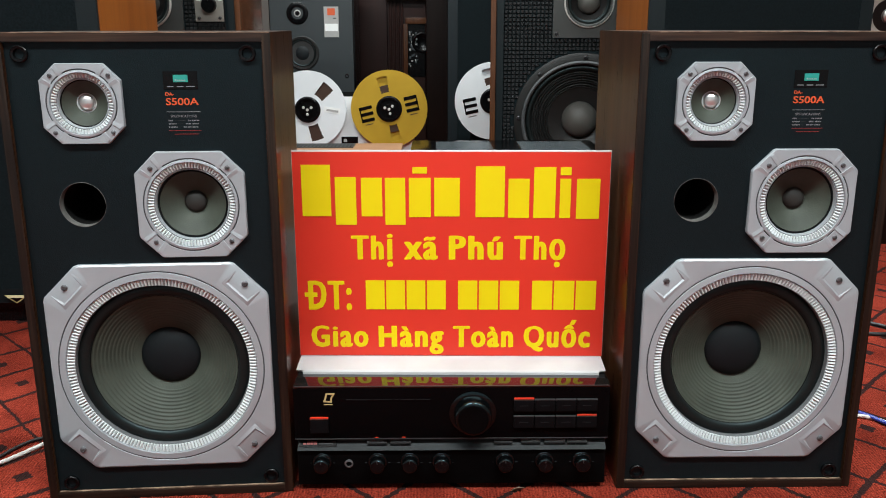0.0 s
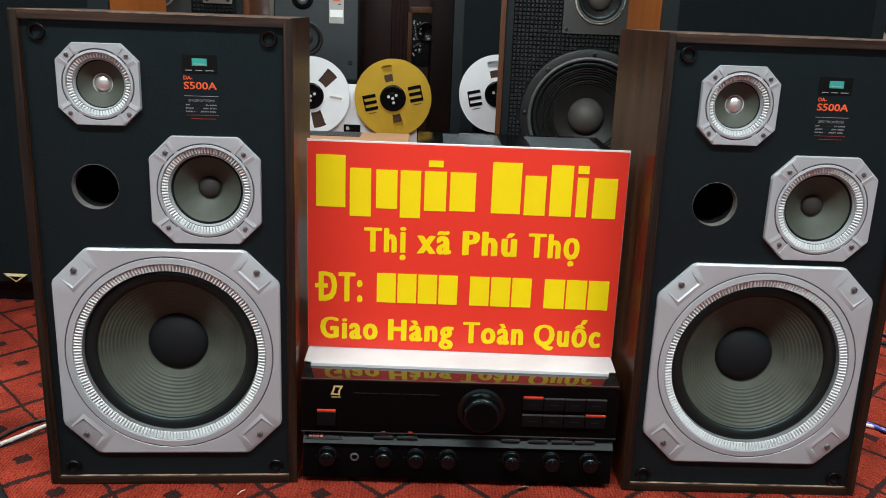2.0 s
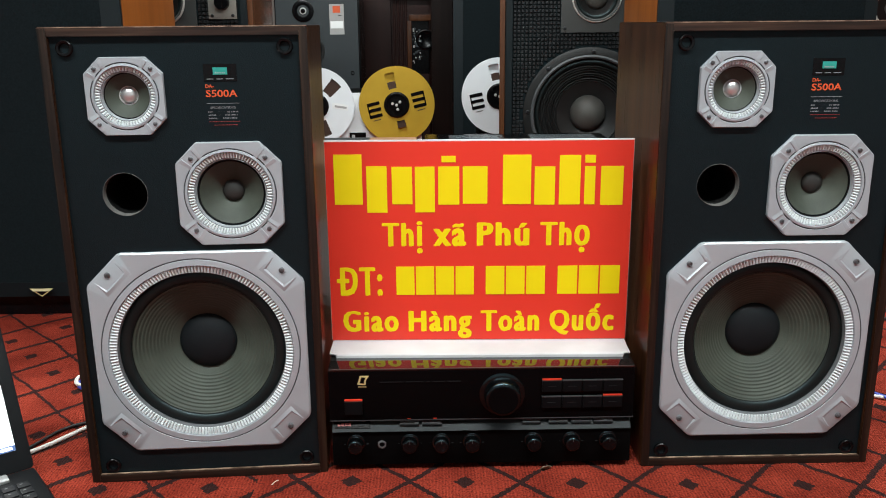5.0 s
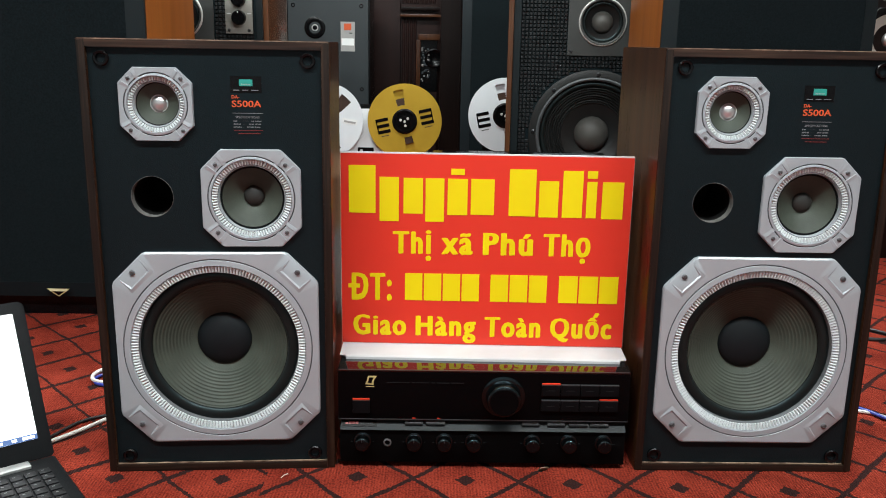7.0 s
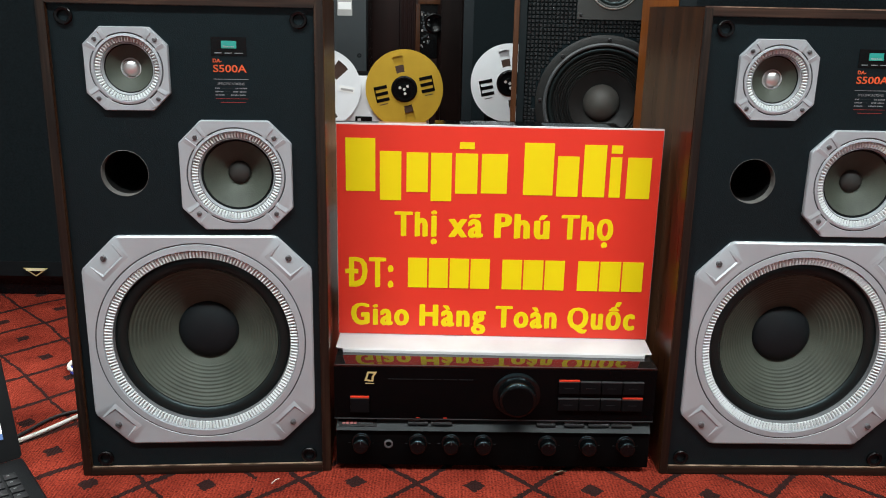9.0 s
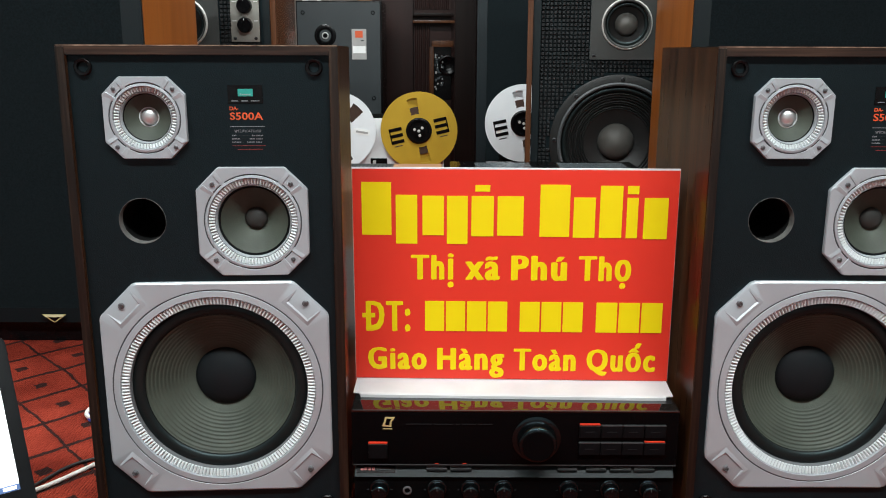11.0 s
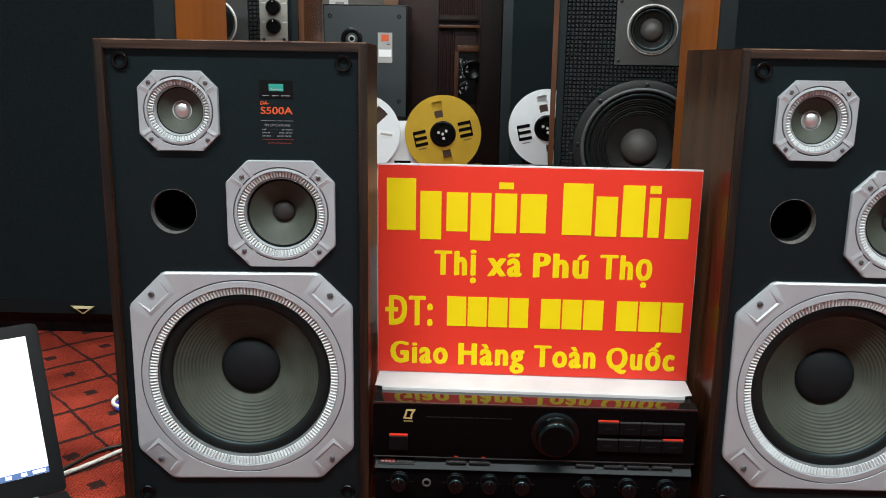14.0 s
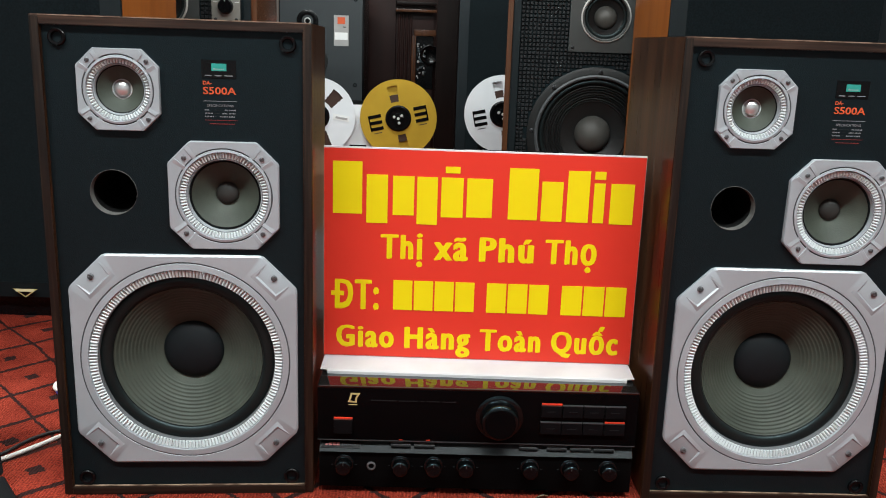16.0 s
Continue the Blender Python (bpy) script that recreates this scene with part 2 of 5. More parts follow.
FAINT_INK = surf("faint_grey_ink", (0.012, 0.011, 0.012), (0.008, 0.008, 0.009), 300, 0.5, spec=0.1)
RED_INK = surf("red_ink", (0.19, 0.018, 0.015), (0.16, 0.016, 0.014), 300, 0.5)
SIGN_RED = surf("red_vinyl_print", (0.66, 0.034, 0.018), (0.62, 0.031, 0.017), 5, 0.42, rough_var=0.05, spec=0.35)
SIGN_YELLOW = surf("yellow_vinyl_letters", (0.76, 0.60, 0.003), (0.72, 0.56, 0.003), 8, 0.42, rough_var=0.05, spec=0.3)
SIGN_WHITE = surf("white_foam_board", (0.54, 0.525, 0.53), (0.46, 0.445, 0.45), 14, 0.6, spec=0.25)
GLOSS_BLACK = surf("black_gloss_panel", (0.0013, 0.0013, 0.0015), (0.0018, 0.0018, 0.0020), 10, 0.14, rough_var=0.03, spec=0.05)
KNOB_BLACK = surf("black_gloss_knob", (0.0012, 0.0014, 0.0016), (0.0018, 0.0020, 0.0022), 30, 0.2, rough_var=0.04, spec=0.5, sheen_tint=(0.6, 0.9, 1.0))
AMP_TOP = surf("black_glass_top", (0.006, 0.006, 0.006), (0.007, 0.007, 0.007), 10, 0.05, rough_var=0.02, coat=1.0)
AMP_METAL = surf("black_painted_steel", (0.0010, 0.0010, 0.0011), (0.0016, 0.0016, 0.0017), 40, 0.5, spec=0.04)
STRIP = surf("dark_grey_strip", (0.0115, 0.0150, 0.0165), (0.0075, 0.0098, 0.0108), 20, 0.4, spec=0.15)
BTN = surf("charcoal_button", (0.0026, 0.0026, 0.0030), (0.0040, 0.0040, 0.0045), 40, 0.4, spec=0.06)
BTN_EDGE = surf("pale_trim_and_highlight", (0.055, 0.055, 0.058), (0.035, 0.035, 0.038), 60, 0.35, metal=0.3)
LED_RED = surf("red_indicator", (0.50, 0.035, 0.015), (0.44, 0.03, 0.014), 90, 0.4, spec=0.2)
GOLD = surf("gold_metal", (0.56, 0.355, 0.037), (0.50, 0.31, 0.031), 12, 0.33, metal=0.42, rough_var=0.05)
SCRAP = surf("dull_tan_scrap", (0.17, 0.125, 0.07), (0.09, 0.065, 0.04), 400, 0.7)
KEY_INK = surf("grey_key_print", (0.16, 0.16, 0.16), (0.12, 0.12, 0.12), 90, 0.5)
PALE_GOLD = surf("pale_gold_print", (0.62, 0.52, 0.22), (0.55, 0.46, 0.2), 60, 0.4, metal=0.3)
BADGE_PALE = surf("pale_badge_print", (0.70, 0.62, 0.38), (0.62, 0.54, 0.32), 90, 0.4)
REEL_WHITE = surf("white_reel_metal", (0.74, 0.76, 0.78), (0.68, 0.70, 0.72), 9, 0.35, metal=0.15)
DECK_WHITE = surf("silver_deck_face", (0.70, 0.71, 0.72), (0.64, 0.65, 0.66), 9, 0.4, metal=0.2)
TAPE = surf("brown_tape", (0.05, 0.028, 0.02), (0.04, 0.022, 0.016), 60, 0.35)
GRILLE = surf("black_grille_cloth", (0.0012, 0.0035, 0.0044), (0.0042, 0.0080, 0.0098), 220, 0.9, bump=0.0006, fine=900, spec=0.15)
GRILLE_EDGE = surf("charcoal_grille_frame", (0.0034, 0.0070, 0.0085), (0.0050, 0.0088, 0.0104), 6, 0.6, bump=0.0003, fine=600, spec=0.2)
OAK = wood("orange_oak_veneer", (0.165, 0.045, 0.007), (0.215, 0.062, 0.010), (0.255, 0.080, 0.014), "z", 0.38, 0.3, 0.4)
BROWN_WOOD = wood("brown_wood_veneer", (0.045, 0.017, 0.008), (0.072, 0.028, 0.013), (0.105, 0.042, 0.018), "z", 0.22, 0.4, 0.4)
RED_BROWN = surf("dark_red_brown_lacquer", (0.020, 0.0075, 0.006), (0.015, 0.0058, 0.0048), 4, 0.4, stretch=(6, 6, 0.5), fine=50, spec=0.25)
DARK_WOOD = surf("dark_brown_lacquer", (0.0085, 0.0044, 0.0036), (0.0040, 0.0023, 0.0020), 6, 0.35, stretch=(10, 8, 0.5), fine=60, spec=0.16)
FOAM = surf("black_waffle_foam", (0.009, 0.010, 0.011), (0.012, 0.013, 0.014), 20, 0.55, spec=0.3)
GREY_PLATE = surf("grey_metal_plate", (0.050, 0.052, 0.050), (0.043, 0.045, 0.043), 12, 0.45, metal=0.3)
KNOB_PLATE = surf("brushed_control_plate", (0.30, 0.29, 0.26), (0.26, 0.25, 0.225), 30, 0.4, metal=0.5)
RING_SILVER = surf("polished_ring", (0.60, 0.58, 0.55), (0.52, 0.50, 0.47), 20, 0.3, metal=0.35)
MONITOR_BLUE = surf("charcoal_blue_baffle", (0.0145, 0.0190, 0.0215), (0.0175, 0.0225, 0.0250), 7, 0.55, bump=0.0003, fine=500, spec=0.38)
SLIM_EDGE = surf("dim_charcoal_frame", (0.0075, 0.0115, 0.0135), (0.0100, 0.0140, 0.0165), 7, 0.55, bump=0.0003, fine=500, spec=0.2)
CAST_BLACK = surf("black_cast_frame", (0.0085, 0.0088, 0.0085), (0.0062, 0.0064, 0.0062), 25, 0.5, bump=0.0002, fine=300, spec=0.3)
LABEL_GREY = surf("grey_foil_label", (0.36, 0.35, 0.34), (0.32, 0.31, 0.30), 30, 0.4, metal=0.2)
SMOKED = surf("smoked_panel", (0.055, 0.065, 0.07), (0.045, 0.052, 0.057), 5, 0.2, rough_var=0.05)
TAN_WOOD = wood("tan_wood_top", (0.20, 0.105, 0.058), (0.255, 0.135, 0.074), (0.30, 0.162, 0.090), "x", 0.36, 0.35, 0.4)
SCREEN = glow("lit_white_screen", (1.0, 1.0, 1.0), 1.25)
SCREEN_BLUE = glow("lit_task_bar", (0.05, 0.10, 0.24), 0.6)
LAPTOP = surf("black_laptop_shell", (0.0026, 0.0030, 0.0036), (0.0042, 0.0046, 0.0052), 25, 0.5, bump=0.0001, fine=800, spec=0.12)
HINGE = surf("silver_hinge_bar", (0.48, 0.48, 0.47), (0.42, 0.42, 0.41), 40, 0.35, metal=0.7)
KEY = surf("black_key", (0.006, 0.006, 0.007), (0.009, 0.009, 0.010), 60, 0.5, spec=0.2)
CABLE_WHITE = surf("white_cable_sheath", (0.72, 0.69, 0.64), (0.62, 0.59, 0.54), 40, 0.45)
CABLE_BLUE = surf("blue_cable_sheath", (0.02, 0.03, 0.22), (0.03, 0.05, 0.30), 60, 0.35)
CABLE_BLACK = surf("black_cable_sheath", (0.008, 0.008, 0.009), (0.012, 0.012, 0.013), 40, 0.45)
POSTER = surf("white_notice_board", (0.82, 0.82, 0.82), (0.76, 0.76, 0.76), 9, 0.5)
CREAM = surf("cream_horn_cone", (0.38, 0.355, 0.32), (0.31, 0.29, 0.26), 20, 0.5)


# ---- building helpers ----
def box_bm(sx, sy, sz, at=(0, 0, 0), bevel=0.0, seg=2):
    """A box of those sizes centred at a point, with rounded edges."""
    bm = bmesh.new()
    bmesh.ops.create_cube(bm, size=1)
    bmesh.ops.scale(bm, vec=(sx, sy, sz), verts=bm.verts)
    if bevel:
        bmesh.ops.bevel(bm, geom=bm.edges[:], offset=bevel, segments=seg, profile=0.7, affect="EDGES")
    bmesh.ops.translate(bm, vec=at, verts=bm.verts)
    return bm


def lathe_bm(profile, seg=48, axis="y", at=(0, 0, 0), shape=None):
    """Turns (radius, depth) pairs about an axis. About y, depth goes inwards. shape(angle, i) may scale the radius."""
    bm = bmesh.new()
    rings = []
    for i, (r, d) in enumerate(profile):
        if r < 1e-6:
            rings.append([bm.verts.new((0, d, 0))])
            continue
        ring = []
        for k in range(seg):
            a = 2 * math.pi * k / seg
            q = r * (shape(a, i) if shape else 1)
            ring.append(bm.verts.new((q * math.cos(a), d, q * math.sin(a))))
        rings.append(ring)
    for p, q in zip(rings, rings[1:]):
        for k in range(seg):
            m = (k + 1) % seg
            if len(p) == 1 and len(q) > 1:
                bm.faces.new((p[0], q[k], q[m]))
            elif len(q) == 1 and len(p) > 1:
                bm.faces.new((p[k], q[0], p[m]))
            elif len(p) > 1:
                bm.faces.new((p[k], q[k], q[m], p[m]))
    if axis == "z":
        bmesh.ops.rotate(bm, cent=(0, 0, 0), matrix=Matrix.Rotation(radians(90), 3, "X"), verts=bm.verts)
    elif axis == "x":
        bmesh.ops.rotate(bm, cent=(0, 0, 0), matrix=Matrix.Rotation(radians(-90), 3, "Z"), verts=bm.verts)
    bmesh.ops.recalc_face_normals(bm, faces=bm.faces)
    bmesh.ops.translate(bm, vec=at, verts=bm.verts)
    return bm


def slab_bm(outline, depth, at=(0, 0, 0), bevel=0.0):
    """A flat shape in x and z, pushed back along y by depth."""
    bm = bmesh.new()
    face = bm.faces.new([bm.verts.new((x, 0, z)) for x, z in outline])
    got = bmesh.ops.extrude_face_region(bm, geom=[face])
    bmesh.ops.translate(bm, vec=(0, depth, 0), verts=[g for g in got["geom"] if isinstance(g, bmesh.types.BMVert)])
    if bevel:
        bmesh.ops.bevel(bm, geom=bm.edges[:], offset=bevel, segments=2, profile=0.7, affect="EDGES")
    bmesh.ops.recalc_face_normals(bm, faces=bm.faces)
    bmesh.ops.translate(bm, vec=at, verts=bm.verts)
    return bm


def bm_mesh(name, bm, material, smooth=True):
    me = bpy.data.meshes.new(name)
    bm.to_mesh(me)
    bm.free()
    me.materials.append(material)
    if smooth and me.polygons:
        me.polygons.foreach_set("use_smooth", [True] * len(me.polygons))
        me.set_sharp_from_angle(angle=radians(32))
    return me


def part(name, bm, material, parent=None, label="", at=None):
    """Links a bmesh as one mesh object under a thing or a part."""
    ob = new(name, bm_mesh(name, bm, material))
    if parent:
        ob.parent = parent
    if at:
        ob.location = at
    return tagged(ob, label)


def put(name, me, parent, at, turn=(0, 0, 0)):
    """A repeat of a part that shares its mesh."""
    ob = new(name, me)
    ob.parent = parent
    ob.matrix_local = pose(*at, *turn)
    return ob


def tube_curve_bm(points, radius, seg=10, steps=10):
    """A round cable through points, smoothed."""
    pts = [Vector(p) for p in points]
    path = []
    for i in range(len(pts) - 1):
        p0, p1, p2, p3 = pts[max(i - 1, 0)], pts[i], pts[i + 1], pts[min(i + 2, len(pts) - 1)]
        for s in range(steps):
            t = s / steps
            path.append(0.5 * (2 * p1 + (p2 - p0) * t + (2 * p0 - 5 * p1 + 4 * p2 - p3) * t * t + (3 * p1 - p0 - 3 * p2 + p3) * t ** 3))
    path.append(pts[-1])
    bm = bmesh.new()
    rings = []
    for i, p in enumerate(path):
        d = (path[min(i + 1, len(path) - 1)] - path[max(i - 1, 0)]).normalized()
        s = d.cross(Vector((0, 0, 1))).normalized()
        w = s.cross(d)
        rings.append([bm.verts.new(p + radius * (math.cos(a) * s + math.sin(a) * w)) for a in (2 * math.pi * k / seg for k in range(seg))])
    for p, q in zip(rings, rings[1:]):
        for k in range(seg):
            bm.faces.new((p[k], p[(k + 1) % seg], q[(k + 1) % seg], q[k]))
    bm.faces.new(rings[0])
    bm.faces.new(rings[-1])
    bmesh.ops.recalc_face_normals(bm, faces=bm.faces)
    return bm


def letters_bm(text, x0, x1, z0, z1, depth=0.0006, bold=0.02, heavy=0.0):
    """Writing in the built-in font, fitted to a width and to the height of its capitals (z0 baseline, z1 top of capitals)."""
    cu = bpy.data.curves.new("writing", "FONT")
    cu.body, cu.size, cu.offset, cu.resolution_u = text, 1.0, bold, 3
    cu.space_character = 1.2 if heavy > 0.03 else 1.0
    ob = bpy.data.objects.new("writing", cu)
    scene.collection.objects.link(ob)
    me = bpy.data.meshes.new_from_object(ob.evaluated_get(bpy.context.evaluated_depsgraph_get()))
    bm = bmesh.new()
    bm.from_mesh(me)
    bpy.data.objects.remove(ob)
    bpy.data.meshes.remove(me)
    bpy.data.curves.remove(cu)
    if heavy:
        whole = bm.verts[:] + bm.edges[:] + bm.faces[:]
        for k in range(8):
            a = math.pi * k / 4
            got = bmesh.ops.duplicate(bm, geom=whole)
            bmesh.ops.translate(bm, vec=(heavy * math.cos(a), 0.45 * heavy * math.sin(a), 0.02 * (k + 1)), verts=[g for g in got["geom"] if isinstance(g, bmesh.types.BMVert)])
    lo, hi = min(v.co.x for v in bm.verts), max(v.co.x for v in bm.verts)
    capital = 0.73 + bold
    if heavy > 0.03:
        # tall small letters, as in a poster face
        for v in bm.verts:
            y = v.co.y
            v.co.y = y * 1.12 if y < 0.52 else 0.582 + (y - 0.52) * 0.74 if y < 0.76 else y
    for v in bm.verts:
        v.co = Vector((x0 + (v.co.x - lo) / (hi - lo) * (x1 - x0), 0.004 * v.co.z, z0 + v.co.y / capital * (z1 - z0)))
    got = bmesh.ops.extrude_face_region(bm, geom=bm.faces[:])
    bmesh.ops.translate(bm, vec=(0, -depth, 0), verts=[g for g in got["geom"] if isinstance(g, bmesh.types.BMVert)])
    bmesh.ops.recalc_face_normals(bm, faces=bm.faces)
    return bm


def split_letters(bm):
    """Parts a word's mesh into its letters, each with its accents: the pieces that overlap in width belong together."""
    left, spans = set(bm.verts), []
    while left:
        stack, piece = [left.pop()], []
        while stack:
            v = stack.pop()
            piece.append(v.co.copy())
            for e in v.link_edges:
                o = e.other_vert(v)
                if o in left:
                    left.remove(o)
                    stack.append(o)
        spans.append((min(c.x for c in piece), max(c.x for c in piece)))
    merged = []
    for lo, hi in sorted(spans):
        if merged and lo < merged[-1][1] - 0.0004:
            merged[-1][1] = max(hi, merged[-1][1])
        else:
            merged.append([lo, hi])
    out = []
    for lo, hi in merged:
        one = bm.copy()
        drop = [v for v in one.verts if not lo - 1e-6 <= v.co.x <= hi + 1e-6]
        bmesh.ops.delete(one, geom=drop, context="VERTS")
        out.append(one)
    bm.free()
    return out


def bar_bm(x0, x1, z0, z1, y, depth=0.0008):
    return box_bm(x1 - x0, depth, z1 - z0, ((x0 + x1) / 2, y, (z0 + z1) / 2))


# ---- the room ----
def setting(name, bm, material, label):
    return tagged(part(name, bm, material), label, name.split("_")[0], kind="structure")


bm = bmesh.new()
bmesh.ops.create_grid(bm, x_segments=40, y_segments=40, size=1)
bmesh.ops.scale(bm, vec=(3.2, 4.2, 1), verts=bm.verts)
for v in bm.verts:
    v.co.z = 0.0
floor = setting("floor", bm, CARPET, "red carpet with dark lattice lines and small diamonds")
# the carpet's own coordinates are those of the room
for v in floor.data.vertices:
    v.co.y += 1.6
setting("ceiling", box_bm(6.4, 8.4, 0.12, (0, 1.6, 2.84)), CEIL, "plain white painted ceiling")
setting("wall_north", box_bm(6.4, 0.15, 2.78, (0, 5.775, 1.39)), WALL, "plain taupe painted wall behind the shelves")
# Behind the camera and unseen: kept pale to bounce light onto the front faces.
setting("wall_south", box_bm(6.4, 0.15, 2.78, (0, -2.575, 1.39)), WALL_FILL, "unseen pale grey wall that bounces fill light forward")
setting("wall_west", box_bm(0.15, 8.2, 2.78, (-3.125, 1.6, 1.39)), WALL, "plain taupe painted wall")
setting("wall_east", box_bm(0.15, 8.2, 2.78, (3.125, 1.6, 1.39)), WALL, "plain taupe painted wall")
for lx, ly in ((-1.25, -0.12), (0.0, -0.12), (1.25, -0.12), (-0.9, 2.4), (0.9, 2.4)):
    tube_light(lx, ly)


# ---- loudspeaker pair ----
def octagon(half, chamfer):
    """Distance from the centre to an eight-sided frame's edge."""
    def reach(a):
        c, s = abs(math.cos(a)), abs(math.sin(a))
        return min(half / max(c, 1e-6), half / max(s, 1e-6), (2 * half - chamfer) / (c + s))
    return reach


def frame_bm(half, chamfer, groove, lip, hole, thick, seg=192):
    """Cast driver frame: eight-sided plate with a rounded rim, a groove, a raised lip and a round hole."""
    reach = octagon(half, chamfer)
    e = 0.0016
    prof = [(1.0, thick), (1.0, e), (0.985, 0.0), ("c", groove + 0.0009, 0.0), ("c", groove + 0.0002, 0.0010), ("c", groove - 0.0006, 0.0010),
            ("c", groove - 0.0014, -0.0005), ("c", lip, -0.0010), ("c", lip - 0.0012, 0.0036), ("c", hole, 0.006), ("c", hole, thick + 0.012)]
    bm = bmesh.new()
    rings = []
    for p in prof:
        ring = []
        for k in range(seg):
            a = 2 * math.pi * k / seg
            r = p[1] if p[0] == "c" else reach(a) * p[0]
            d = p[2] if p[0] == "c" else p[1]
            ring.append(bm.verts.new((r * math.cos(a), d, r * math.sin(a))))
        rings.append(ring)
    for p, q in zip(rings, rings[1:]):
        for k in range(seg):
            m = (k + 1) % seg
            bm.faces.new((p[k], q[k], q[m], p[m]))
    bmesh.ops.recalc_face_normals(bm, faces=bm.faces)
    return bm


def rib_mesh(r0, r1, count, d0, d1):
    """One radial rib of a ring that slopes inwards."""
    bm = bmesh.new()
    w0, w1, h = 0.46 * 2 * math.pi * r0 / count, 0.46 * 2 * math.pi * r1 / count, 0.46 * 2 * math.pi * r1 / count
    base = [bm.verts.new(c) for c in ((r0, d0 + 0.001, -w0), (r0, d0 + 0.001, w0), (r1, d1 + 0.001, w1), (r1, d1 + 0.001, -w1))]
    top = [bm.verts.new(c) for c in ((r0 + 0.0006, d0 - h, -w0 * 0.14), (r0 + 0.0006, d0 - h, w0 * 0.14), (r1 - 0.0006, d1 - h, w1 * 0.14), (r1 - 0.0006, d1 - h, -w1 * 0.14))]
    bm.faces.new(top)
    for k in range(4):
        m = (k + 1) % 4
        bm.faces.new((base[k], base[m], top[m], top[k]))
    bmesh.ops.recalc_face_normals(bm, faces=bm.faces)
    return bm


def ribs_bm(r0, r1, count, d0, d1):
    bm = bmesh.new()
    one = rib_mesh(r0, r1, count, d0, d1)
    verts = [v.co.copy() for v in one.verts]
    one.verts.index_update()
    faces = [[v.index for v in f.verts] for f in one.faces]
    one.free()
    for k in range(count):
        m = Matrix.Rotation(2 * math.pi * k / count, 3, "Y")
        vs = [bm.verts.new(m @ c) for c in verts]
        for f in faces:
            bm.faces.new([vs[i] for i in f])
    return bm


def screw_bm(r):
    bm = lathe_bm([(0, -r * 0.35), (r * 0.35, -r * 0.35), (r * 0.4, -r * 0.15), (r * 0.55, -r * 0.15), (r * 0.6, -r * 0.45), (r * 0.9, -r * 0.3), (r, 0.0), (r, 0.001)], 14)
    return bm


def ridge_bm(ui, uo, w, high):
    """The step round a screw recess in a frame's corner, open to the rim: gentle outside, steep inside."""
    bm = bmesh.new()
    g = 0.28 * w
    crest = [bm.verts.new(c) for c in ((uo, 0.0002, -w * 1.12), (ui, -high, -w), (ui, -high, w), (uo, 0.0002, w * 1.12))]
    base = [bm.verts.new(c) for c in ((uo, 0.0003, -w * 1.12 - g * 0.4), (ui - g * 1.1, 0.0003, -w - g), (ui - g * 1.1, 0.0003, w + g), (uo, 0.0003, w * 1.12 + g * 0.4))]
    foot = [bm.verts.new(c) for c in ((uo, 0.0003, -w * 1.08), (ui + g * 0.45, 0.0003, -w + g * 0.45), (ui + g * 0.45, 0.0003, w - g * 0.45), (uo, 0.0003, w * 1.08))]
    for k in range(3):
        bm.faces.new((base[k], base[k + 1], crest[k + 1], crest[k]))
        bm.faces.new((crest[k], crest[k + 1], foot[k + 1], foot[k]))
    bmesh.ops.recalc_face_normals(bm, faces=bm.faces)
    return bm


def channel_bm(u0, u1, w, high):
    """Two low ridges that fence the screw's channel from the groove out to the frame's corner, wider towards the rim."""
    bm = bmesh.new()
    for s in (-1, 1):
        lines = []
        for v, y in ((0.90, 0.0003), (0.98, -high), (1.06, -high), (1.75, 0.0003)):
            lines.append([bm.verts.new((u, y if k else 0.0003, s * w * v * (0.86 + 0.06 * k))) for k, u in enumerate((u0, u0 + 0.0022))]
                         + [bm.verts.new((u1 - 0.0006, y, s * w * v * 1.16)), bm.verts.new((u1, 0.0003, s * w * v * 1.18))])
        for p, q in zip(lines, lines[1:]):
            for k in range(3):
                bm.faces.new((p[k], p[k + 1], q[k + 1], q[k]))
    bmesh.ops.recalc_face_normals(bm, faces=bm.faces)
    return bm


